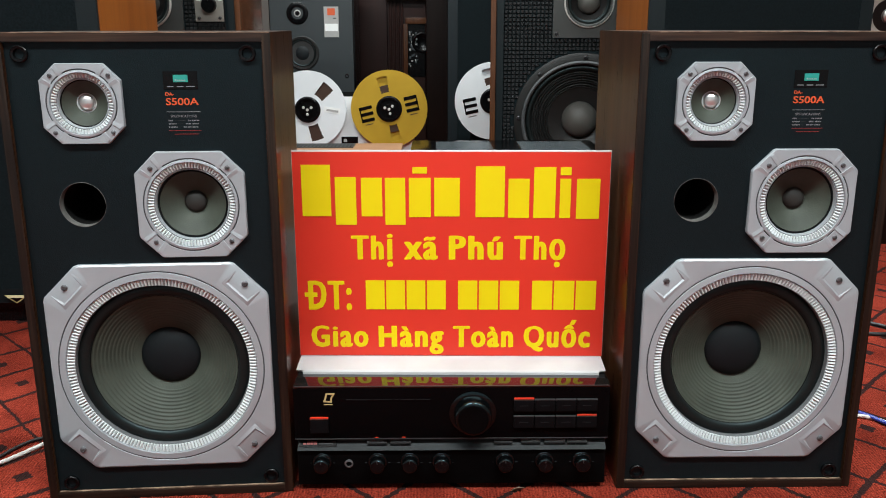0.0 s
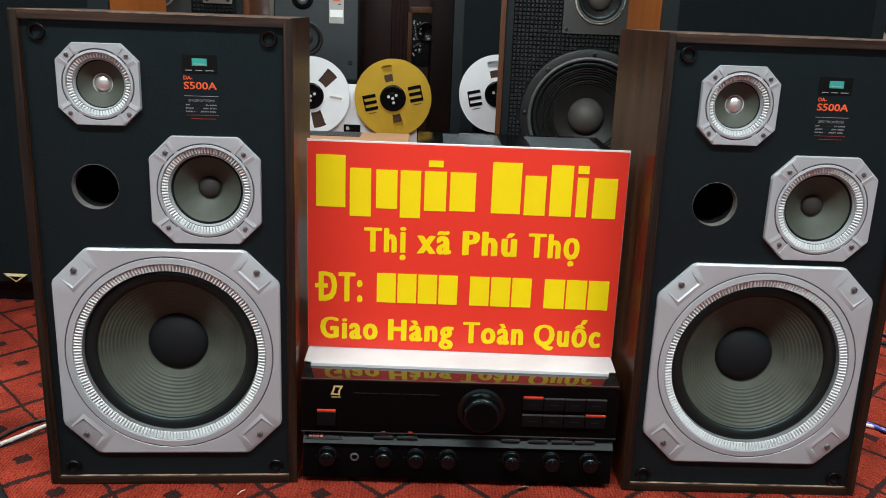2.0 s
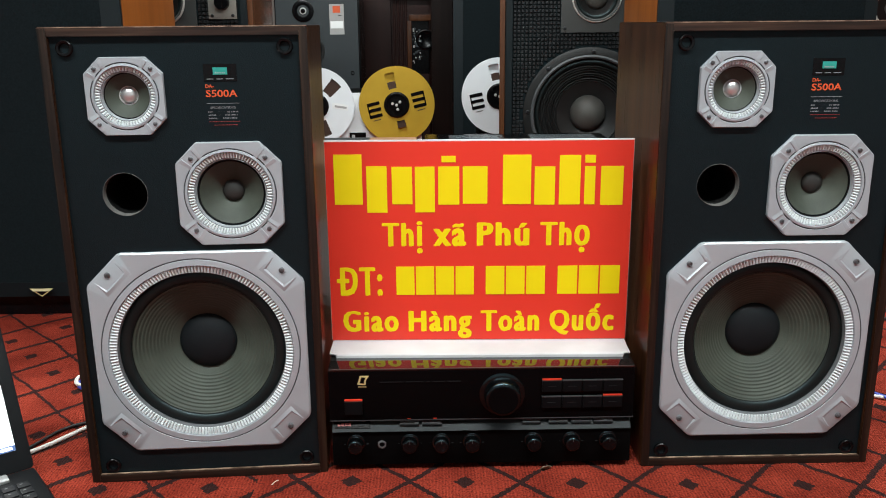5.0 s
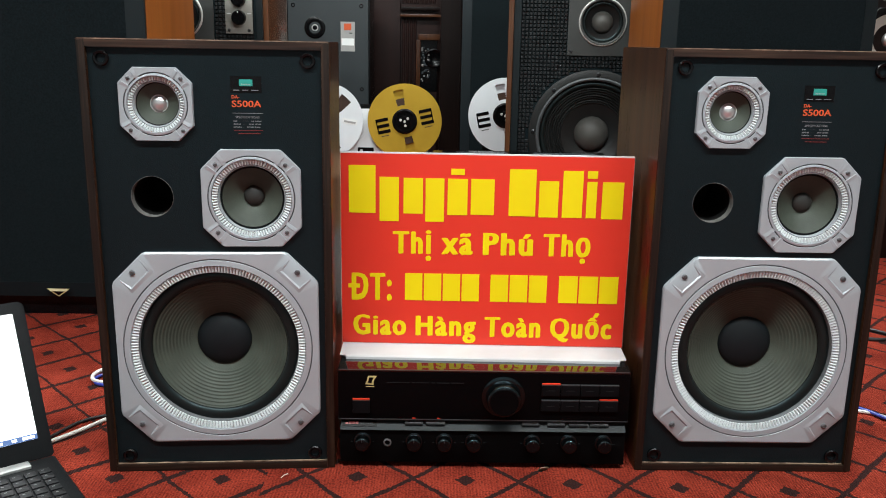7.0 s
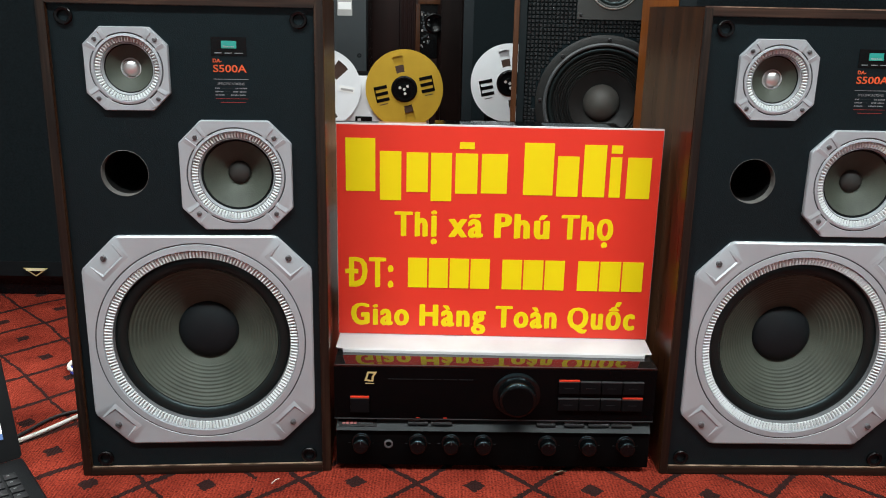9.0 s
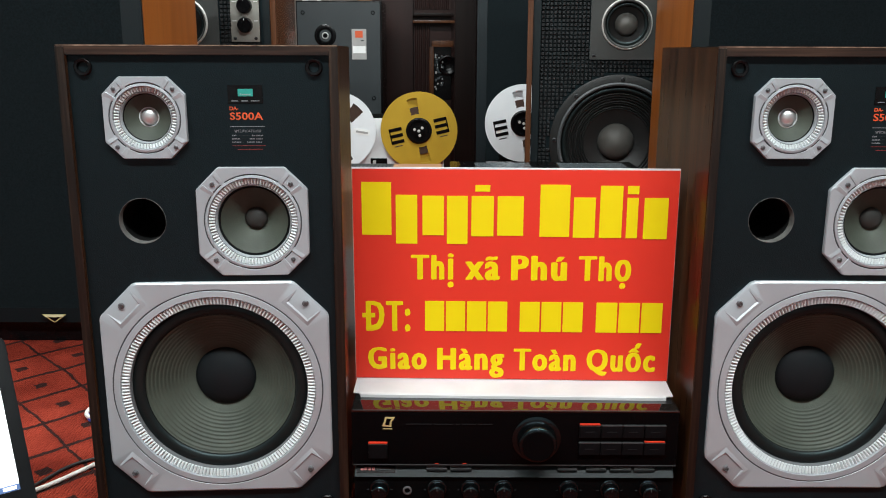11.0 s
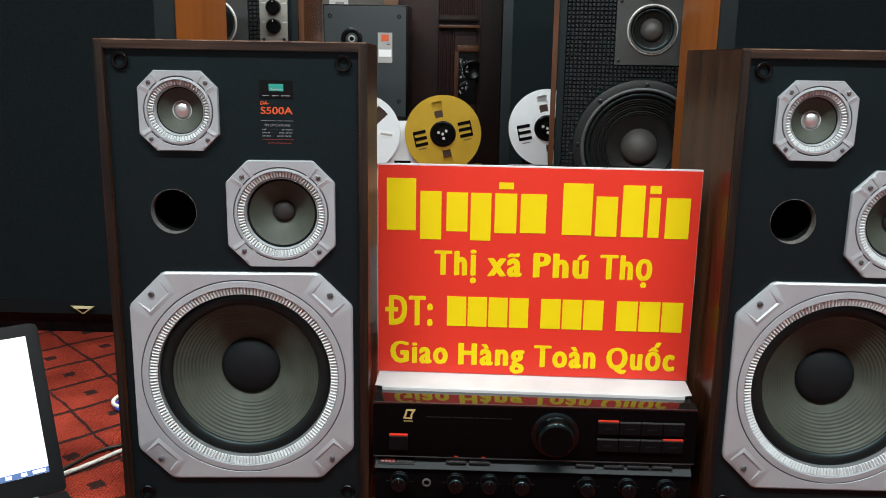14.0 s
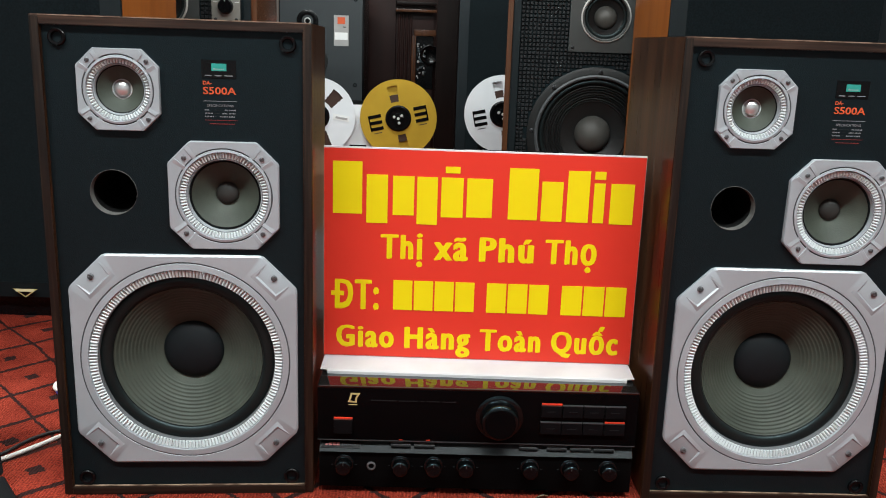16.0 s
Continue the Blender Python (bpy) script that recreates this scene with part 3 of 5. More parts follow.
def driver(thing, name, x, z, half, chamfer, groove, r_out, r_in, ribs, cone_r, cap_r, cone_depth, screw_off, screw_r, cap_mat, surround_w, label, rings=0):
    """A driver: its frame is the part; ribs, surround, cone, cap, lands and screws are the pieces on it."""
    body = part(name, frame_bm(half, chamfer, groove, r_out + 0.001, r_in, 0.006), SILVER, thing, label, at=(x, 0, z))
    part("rib_bed", lathe_bm([(r_out + 0.0006, 0.0032), (r_in, 0.0048), (r_in - 0.0006, 0.012)], 96), RIB_BED, body)
    part("groove_line", lathe_bm([(groove + 0.0005, 0.0004), (groove + 0.0002, 0.0008), (groove - 0.0006, 0.0008), (groove - 0.0009, 0.0003)], 96), DARK_GAP, body)
    tagged(part("ribbed_ring", ribs_bm(r_in + 0.0006, r_out, ribs, 0.0038, 0.0022), BRIGHT, body), "bright radial ribs", kind="stuff")
    d0 = 0.010 if rings else 0.007
    if not rings:
        part("inner_ring", lathe_bm([(r_in + 0.0004, 0.0050), (r_in - 0.0006, 0.0040), (r_in - 0.0017, 0.0065), (r_in - 0.0019, 0.013)], 72), SILVER, body)
    roll = []
    for k in range(9):
        a = math.pi * k / 8
        roll.append((cone_r + surround_w * (0.5 + 0.5 * math.cos(a)), d0 + 0.004 - 0.3 * surround_w * math.sin(a)))
    part("surround", lathe_bm([(r_in + 0.001, d0 + 0.004)] + roll, 72), SURROUND, body)
    prof = []
    steps = 120 if rings else 14
    for k in range(steps + 1):
        f = k / steps
        r = cone_r + (cap_r * 0.94 - cone_r) * f
        d = d0 + 0.004 + cone_depth * (f ** 0.9)
        if rings and f < 0.8:
            d += 0.00046 * (1 - 0.7 * f) * math.sin(f / 0.8 * rings * 2 * math.pi)
        prof.append((r, d))
    part("cone", lathe_bm(prof, 72), CONE, body)
    part("cone_seam", lathe_bm([(cone_r + 0.0012, d0 + 0.0032), (cone_r + 0.0004, d0 + 0.0027), (cone_r - 0.0004, d0 + 0.0036)], 72), HOLE, body)
    dep = d0 + 0.004 + cone_depth
    high = 0.62 if cap_mat == CHROME else 0.3 if rings else 0.5
    dome = [(cap_r * math.cos(a), dep - cap_r * high * math.sin(a)) for a in (math.pi / 2 * k / 8 for k in range(8))] + [(0, dep - cap_r * high)]
    part("dust_cap", lathe_bm([(cap_r * 1.02, dep + 0.004)] + dome, 40), cap_mat, body)
    if cap_mat == CHROME:
        part("dome_ring", lathe_bm([(cap_r * 1.20, dep + 0.002), (cap_r * 1.18, dep - 0.0014), (cap_r * 1.08, dep - 0.0018), (cap_r * 1.0, dep + 0.001)], 40), BRIGHT, body)
    outer = (2 * half - chamfer) / math.sqrt(2) - 0.002
    if rings:
        land = ridge_bm(screw_off * math.sqrt(2) * 0.905, outer, screw_off * 0.16, screw_off * 0.016)
    else:
        land = channel_bm(groove - 0.0022, outer, 0.0078, 0.0010)
    land = bm_mesh("screw_recess", land, SILVER)
    scr = bm_mesh("screw", screw_bm(screw_r), SCREW)
    for sx, sz in ((-1, 1), (1, 1), (-1, -1), (1, -1)):
        turn = -math.degrees(math.atan2(sz, sx))
        put("screw_recess", land, body, (0, 0, 0), (0, turn, 0))
        put("screw", scr, body, (screw_off * sx, -0.0006, screw_off * sz))
    return body


SPK_W, SPK_H, SPK_D = 0.330, 0.623, 0.262


def loudspeaker():
    """Three-way walnut loudspeaker, its front at y = 0 and its foot at z = 0."""
    thing = tagged(new("loudspeaker"), "walnut three-way loudspeaker with silver driver frames on the carpet", "loudspeaker", "loudspeaker pair")
    w, h, d, lip = SPK_W, SPK_H, SPK_D, 0.0115
    for s in (-1, 1):
        part("side_panel", slab_side(w, h, d, lip, s), WALNUT, thing)
    part("top_panel", slab_top(w, h, d, lip, 1), WALNUT_H, thing)
    part("bottom_panel", slab_top(w, h, d, lip, -1), WALNUT_H, thing)
    # Strips over the front lips carry their shade in a darker colour.
    for s in (-1, 1):
        part("shaded_edge_band", box_bm(lip - 0.0012, 0.0012, h - 0.004, (s * (w / 2 - lip / 2), -0.0003, h / 2), 0.0004), WALNUT_SHADED, thing, "dark front edge strip with its shade in the colour")
    part("shaded_edge_band", box_bm(w - 2 * lip, 0.0012, lip - 0.0012, (0, -0.0003, lip / 2), 0.0004), WALNUT_SHADED_H, thing, "dark front edge strip with its shade in the colour")
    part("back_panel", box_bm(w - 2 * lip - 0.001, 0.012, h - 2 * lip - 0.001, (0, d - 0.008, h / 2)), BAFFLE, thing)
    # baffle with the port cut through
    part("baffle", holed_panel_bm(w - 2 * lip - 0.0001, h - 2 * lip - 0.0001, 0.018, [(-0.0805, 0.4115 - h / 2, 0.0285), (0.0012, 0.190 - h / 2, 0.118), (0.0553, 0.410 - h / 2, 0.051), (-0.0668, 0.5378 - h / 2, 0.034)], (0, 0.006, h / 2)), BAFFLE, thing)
    port = lathe_bm([(0.0286, 0.0185), (0.0276, 0.0190), (0.0272, 0.12), (0.0, 0.12)], 48, at=(-0.0805, 0, 0.4115))
    part("bass_port", port, HOLE, thing, "deep round black port")
    part("port_wall", lathe_bm([(0.0288, 0.0059), (0.0284, 0.0056), (0.0281, 0.0066), (0.0279, 0.0195), (0.0284, 0.0195)], 48, at=(-0.0805, 0, 0.4115)), PORT_LIP, thing)
    part("worn_edge", box_bm(w - 0.003, 0.0016, 0.0013, (0, 0.0004, h - 0.0003)), EDGE_WEAR, thing, "pale worn front edge")
    part("worn_edge", box_bm(w - 2 * lip - 0.002, 0.003, 0.0011, (0, 0.0030, lip + 0.0002)), EDGE_WEAR, thing, "pale worn inner edge")
    driver(thing, "woofer", 0.0012, 0.190, 0.1435, 0.044, 0.1335, 0.1236, 0.1132, 172, 0.0970, 0.0405, 0.037, 0.1146, 0.0042, CAP, 0.0168, "large silver octagonal woofer", rings=11)
    driver(thing, "midrange", 0.0553, 0.410, 0.0682, 0.0275, 0.0595, 0.0545, 0.0465, 84, 0.0420, 0.0145, 0.018, 0.0475, 0.0032, CAP_M, 0.0028, "silver octagonal midrange driver")
    driver(thing, "tweeter", -0.0668, 0.5378, 0.0488, 0.0205, 0.0420, 0.0372, 0.0308, 60, 0.0280, 0.0102, 0.009, 0.0345, 0.0028, CHROME, 0.0016, "silver octagonal tweeter with bright dome")
    sock = bm_mesh("grille_socket", lathe_bm([(0.0105, 0.0065), (0.0105, 0.003), (0.0092, 0.0018), (0.0066, 0.0022), (0.0056, 0.004), (0.0052, 0.0155), (0.0, 0.0155)], 28), PLASTIC)
    fin = bm_mesh("socket_fin", box_bm(0.0105, 0.006, 0.0010, (0, 0.0100, 0)), PLASTIC)
    for sx in (-1, 1):
        for sz in (0.0237, 0.5976):
            cup = put("grille_socket", sock, thing, (0.1354 * sx, 0, sz))
            for turn in (25, 115):
                put("socket_fin", fin, cup, (0, 0, 0), (0, turn, 0))
    # name plate, model and specification print
    y = 0.0056
    plate = part("name_plate", bar_bm(0.0316, 0.0730, 0.5550, 0.5765, y), PLASTIC, thing, "black plate with teal badge")
    part("badge", bar_bm(0.0436, 0.0614, 0.5634, 0.5722, y - 0.0008), TEAL, plate)
    for k in range(6):
        part("badge_letter", bar_bm(0.0462 + 0.0022 * k, 0.0476 + 0.0022 * k, 0.5648, 0.5661 if k else 0.5667, y - 0.0014, 0.0004), LABEL_GREY, plate)
    for a, b in ((0.0355, 0.0435), (0.0475, 0.0555), (0.0590, 0.0690)):
        part("small_print", bar_bm(a, b, 0.5574, 0.5584, y - 0.0006, 0.0004), GREY_INK, plate)
    yy = 0.0058
    part("model_prefix", letters_bm("DA-", 0.0328, 0.0432, 0.5468, 0.5515, 0.0003), ORANGE_INK, thing, at=(0, yy, 0))
    part("model_number", letters_bm("S500A", 0.0326, 0.0722, 0.5355, 0.5445, 0.0003, 0.008, 0.007), ORANGE_INK, thing, at=(0, yy, 0))
    part("rule", bar_bm(0.0326, 0.0740, 0.5268, 0.5274, yy, 0.0005), GREY_INK, thing)
    part("specification_heading", letters_bm("SPECIFICATIONS", 0.0372, 0.0690, 0.5203, 0.5234, 0.0003, 0.0), GREY_INK, thing, at=(0, yy, 0))
    for k, z in enumerate((0.5155, 0.5115, 0.5075)):
        for a, b, ink in ((0.0342, (0.0400, 0.0442, 0.0450)[k], GREY_INK), (0.0582 - 0.003 * k, 0.0618, GREY_INK), (0.0630, 0.0722 - 0.001 * k, GREY_INK)):
            count = max(2, round((b - a) / 0.0017))
            for c in range(count):
                x = a + (b - a) * c / count
                part("specification_print", bar_bm(x, x + (b - a) / count * (0.55 + 0.2 * ((c * 7 + k) % 2)), z + 0.0001 * (c % 3), z + 0.0017 - 0.0003 * ((c + k) % 2), yy, 0.0005), ink, thing)
        part("leader_line", bar_bm((0.0415, 0.0455, 0.0462)[k], 0.0545 - 0.003 * k, z + 0.0006, z + 0.0009, yy, 0.0005), DIM_INK, thing)
    part("red_rule", bar_bm(0.0340, 0.0735, 0.5036, 0.5042, yy, 0.0005), RED_INK, thing)
    part("maker_print", bar_bm(0.0400, 0.0700, 0.4992, 0.4999, yy, 0.0005), RED_INK, thing)
    return thing


def slab_side(w, h, d, lip, s):
    """A side panel, mitred at its front top and bottom corners."""
    bm = bmesh.new()
    x0, x1 = s * w / 2, s * (w / 2 - lip)
    pts = []
    for y in (0, d):
        pts += [bm.verts.new(c) for c in ((x0, y, 0), (x1, y, lip), (x1, y, h - lip), (x0, y, h))]
    for k in range(4):
        m = (k + 1) % 4
        bm.faces.new((pts[k], pts[m], pts[m + 4], pts[k + 4]))
    bm.faces.new(pts[:4])
    bm.faces.new(pts[4:])
    bmesh.ops.bevel(bm, geom=bm.edges[:], offset=0.0009, segments=2, affect="EDGES")
    bmesh.ops.recalc_face_normals(bm, faces=bm.faces)
    return bm


def slab_top(w, h, d, lip, s):
    """A top (s = 1) or bottom panel, mitred at its ends."""
    bm = bmesh.new()
    z0, z1 = (h, h - lip) if s > 0 else (0, lip)
    pts = []
    for y in (0, d):
        pts += [bm.verts.new(c) for c in ((-w / 2, y, z0), (-w / 2 + lip, y, z1), (w / 2 - lip, y, z1), (w / 2, y, z0))]
    for k in range(4):
        m = (k + 1) % 4
        bm.faces.new((pts[k], pts[m], pts[m + 4], pts[k + 4]))
    bm.faces.new(pts[:4])
    bm.faces.new(pts[4:])
    bmesh.ops.bevel(bm, geom=bm.edges[:], offset=0.0009, segments=2, affect="EDGES")
    bmesh.ops.recalc_face_normals(bm, faces=bm.faces)
    return bm


def holed_panel_bm(w, h, thick, holes, at, seg=40):
    """A panel in x and z with round holes (x, z, radius)."""
    bm = bmesh.new()
    def loop(pts):
        vs = [bm.verts.new((x, 0, z)) for x, z in pts]
        return [bm.edges.new((vs[k], vs[(k + 1) % len(vs)])) for k in range(len(vs))]
    edges = loop([(-w / 2, -h / 2), (w / 2, -h / 2), (w / 2, h / 2), (-w / 2, h / 2)])
    for hx, hz, r in holes:
        edges += loop([(hx + r * math.cos(2 * math.pi * k / seg), hz + r * math.sin(2 * math.pi * k / seg)) for k in range(seg)])
    bmesh.ops.triangle_fill(bm, edges=edges, use_beauty=True, use_dissolve=False)
    got = bmesh.ops.extrude_face_region(bm, geom=bm.faces[:])
    bmesh.ops.translate(bm, vec=(0, thick, 0), verts=[g for g in got["geom"] if isinstance(g, bmesh.types.BMVert)])
    bmesh.ops.recalc_face_normals(bm, faces=bm.faces)
    bmesh.ops.translate(bm, vec=at, verts=bm.verts)
    return bm


first = loudspeaker()
first.matrix_world = pose(-0.3522, 1.1630, 0, 0, 0, 3.52)
second = copy_thing(first, pose(0.4298, 1.1762, 0, 0, 0, 0.25))


# ---- amplifier ----
def knob_profile(r, tall, rim):
    """Skirt, slightly tapered side and a rounded rim."""
    prof = [(r * 1.25, 0.0), (r * 1.25, -0.0012), (r * 1.18, -0.0022), (r * 1.02, -0.0026), (r, -0.004), (r * 0.98, -tall + rim)]
    prof += [(r * 0.98 - rim * (1 - math.cos(a)), -tall + rim - rim * math.sin(a)) for a in (math.pi / 2 * k / 6 for k in range(1, 7))]
    return prof + [(r * 0.98 - rim - 0.0004, -tall + 0.0004), (0, -tall + 0.0004)]


def knob(parent, x, z, r, y=0.0):
    k = part("knob", lathe_bm(knob_profile(r, 0.0165, 0.0028), 32), KNOB_BLACK, parent, at=(x, y, z))
    part("face", lathe_bm([(r * 0.72, -0.0160), (r * 0.70, -0.0168), (0, -0.0168)], 28), PLASTIC, k)
    part("pointer", box_bm(0.0009, 0.003, r * 0.4, (0, -0.0156, r * 0.66)), BTN_EDGE, k)


def amplifier():
    thing = tagged(new("amplifier"), "black integrated amplifier with a large volume knob on the carpet", "amplifier")
    thing.location = (0.034, 1.175, 0)
    W, D, H = 0.432, 0.36, 0.157
    part("chassis", box_bm(W - 0.006, D - 0.02, H - 0.016, (0, D / 2 + 0.012, H / 2 + 0.0055), 0.002), AMP_METAL, thing)
    part("top_glass", box_bm(W, 0.17, 0.0035, (0, 0.0865, H - 0.0018), 0.0008), AMP_TOP, thing, "mirror-black top plate")
    part("upper_face", box_bm(W, 0.02, 0.0745, (0, 0.0105, 0.1165), 0.0012), GLOSS_BLACK, thing, "gloss black front panel")
    part("lower_face", box_bm(W - 0.004, 0.012, 0.0565, (0, 0.0075, 0.0372), 0.001), AMP_METAL, thing)
    strip = slab_side_profile([(0.0105, 0.0785), (-0.0025, 0.0625), (0.02, 0.0625), (0.02, 0.0785)], W - 0.006)
    part("control_strip", strip, STRIP, thing, "sloping dark grey strip")
    # Highlight on the top plate's front edge, put on as a pale strip.
    part("top_front_highlight", box_bm(W - 0.004, 0.0014, 0.0009, (0, 0.0006, H - 0.0002)), BTN_EDGE, thing)
    part("seam", box_bm(W, 0.0012, 0.0009, (0, 0.0001, 0.0790)), BTN_EDGE, thing)
    foot = bm_mesh("foot", lathe_bm([(0, 0.0), (0.02, 0.0), (0.022, 0.009), (0, 0.0095)], 24, "z"), PLASTIC)
    for sx in (-1, 1):
        for fy in (0.05, 0.31):
            put("foot", foot, thing, (sx * 0.17, fy, 0.0))
    # volume knob
    vol = part("volume_knob", lathe_bm(knob_profile(0.0256, 0.0215, 0.0045), 64), KNOB_BLACK, thing, "large round black volume knob", at=(0.0285, 0.0, 0.117))
    part("face", lathe_bm([(0.0212, -0.0208), (0.0210, -0.0228), (0.0200, -0.0236), (0, -0.0236)], 48), GLOSS_BLACK, vol)
    part("pointer", box_bm(0.0014, 0.004, 0.0026, (0, -0.0195, 0.0232)), BTN_EDGE, vol)
    for kx in (-0.180, -0.103, -0.058, -0.014, 0.074, 0.129, 0.181):
        knob(thing, kx, 0.0435, 0.0108, 0.0015)
        for s in (-1, 1):
            part("dial_mark", bar_bm(kx + s * 0.016 - 0.0015, kx + s * 0.016 + 0.0015, 0.0415, 0.0420, 0.0014, 0.0004), DIM_INK, thing)
        part("dial_print", bar_bm(kx - 0.009, kx + 0.009, 0.0602, 0.0616, 0.0014, 0.0004), DIM_INK, thing)
    part("headphone_socket", lathe_bm([(0.006, 0.0), (0.006, -0.002), (0.0042, -0.0025), (0.0034, 0.006), (0, 0.006)], 24), SCREW, thing, at=(-0.143, 0.0015, 0.041))
    # selector buttons, two rows of four
    for r in range(2):
        for c in range(4):
            x, z = 0.0985 + c * 0.0288, 0.1285 - r * 0.0245
            b = part("selector_button", box_bm(0.0276, 0.004, 0.0165, (0, -0.0015, 0), 0.0006), BTN, thing, at=(x, 0, z))
            part("top_edge", box_bm(0.0276, 0.0042, 0.0009, (0, -0.0016, 0.0087)), BTN_EDGE, b)
            if (r, c) in ((0, 0), (1, 3)):
                part("indicator", box_bm(0.0270, 0.0042, 0.0010, (0, -0.0017, 0.0104)), LED_RED, b)
            part("button_print", bar_bm(-0.006, 0.006, -0.0005, 0.0005, -0.0037, 0.0004), FAINT_INK, b)
    power = part("power_button", box_bm(0.0250, 0.004, 0.0200, (0, -0.0015, 0), 0.0006), BTN, thing, at=(-0.1815, 0, 0.0995))
    part("indicator", box_bm(0.0250, 0.0042, 0.0014, (0, -0.0017, 0.0120)), LED_RED, power)
    part("top_edge", box_bm(0.0250, 0.0042, 0.0009, (0, -0.0016, 0.0103)), BTN_EDGE, power)
    emblem = slab_bm([(-0.008, -0.006), (0.004, -0.007), (0.0045, 0.0), (0.009, 0.007), (-0.004, 0.007), (-0.0055, 0.001)], 0.0006)
    part("emblem", emblem, PALE_GOLD, thing, "small pale gold emblem", at=(-0.1675, -0.0006, 0.1405))
    part("emblem_field", slab_bm([(-0.0045, -0.0035), (0.0015, -0.0045), (0.002, 0.0), (0.0045, 0.0045), (-0.002, 0.005), (-0.003, 0.001)], 0.0006), GLOSS_BLACK, thing, at=(-0.1675, -0.0011, 0.1405))
    part("emblem_line", bar_bm(-0.1745, -0.1625, 0.1302, 0.1312, -0.0001, 0.0004), PALE_GOLD, thing)
    for a, b in ((-0.144, -0.110), (-0.107, -0.082), (-0.078, -0.073), (-0.070, -0.052), (-0.049, -0.030)):
        part("face_print", bar_bm(a, b, 0.1368, 0.1380, -0.0001, 0.0004), FAINT_INK, thing)
    for a in (-0.1035, -0.0665):
        part("red_mark", bar_bm(a - 0.0025, a + 0.0025, 0.0805, 0.0817, -0.0001, 0.0006), LED_RED, thing)
    turn = -39.1
    for a, b in ((-0.117, -0.0895), (-0.0855, -0.057), (0.058, 0.084), (0.096, 0.123), (0.128, 0.157), (0.160, 0.188)):
        p = part("push_bar", box_bm(b - a, 0.004, 0.0062, (0, 0, 0), 0.0008), PLASTIC, thing, at=((a + b) / 2, 0.0029, 0.0716))
        p.rotation_euler = (radians(turn), 0, 0)
        q = part("bar_edge", box_bm(b - a, 0.0012, 0.0007, (0, -0.0022, 0.0028)), BTN_EDGE, p)
    inset = part("print_inset", box_bm(0.052, 0.0008, 0.0105), PLASTIC, thing, "black inset with red print", at=(-0.1850, 0.0036, 0.0710))
    inset.rotation_euler = (radians(turn), 0, 0)
    for a, b, hz in ((-0.0205, -0.0165, 0.0026), (-0.0155, -0.0115, 0.0042), (-0.0105, -0.0065, 0.0042), (-0.0055, -0.0015, 0.0042)):
        part("red_print", box_bm(b - a, 0.0006, hz, ((a + b) / 2, -0.0006, (hz - 0.0042) / 2)), RED_INK, inset)
    for k in range(7):
        part("fine_print", box_bm(0.0018, 0.0006, 0.0016, (0.0025 + 0.0028 * k, -0.0006, -0.0008)), DIM_INK, inset)
    return thing


def slab_side_profile(profile, width):
    """A bar along x with a given outline in y and z."""
    bm = bmesh.new()
    a = [bm.verts.new((-width / 2, y, z)) for y, z in profile]
    b = [bm.verts.new((width / 2, y, z)) for y, z in profile]
    bm.faces.new(a)
    bm.faces.new(b)
    for k in range(len(profile)):
        m = (k + 1) % len(profile)
        bm.faces.new((a[k], a[m], b[m], b[k]))
    bmesh.ops.recalc_face_normals(bm, faces=bm.faces)
    return bm


amplifier()


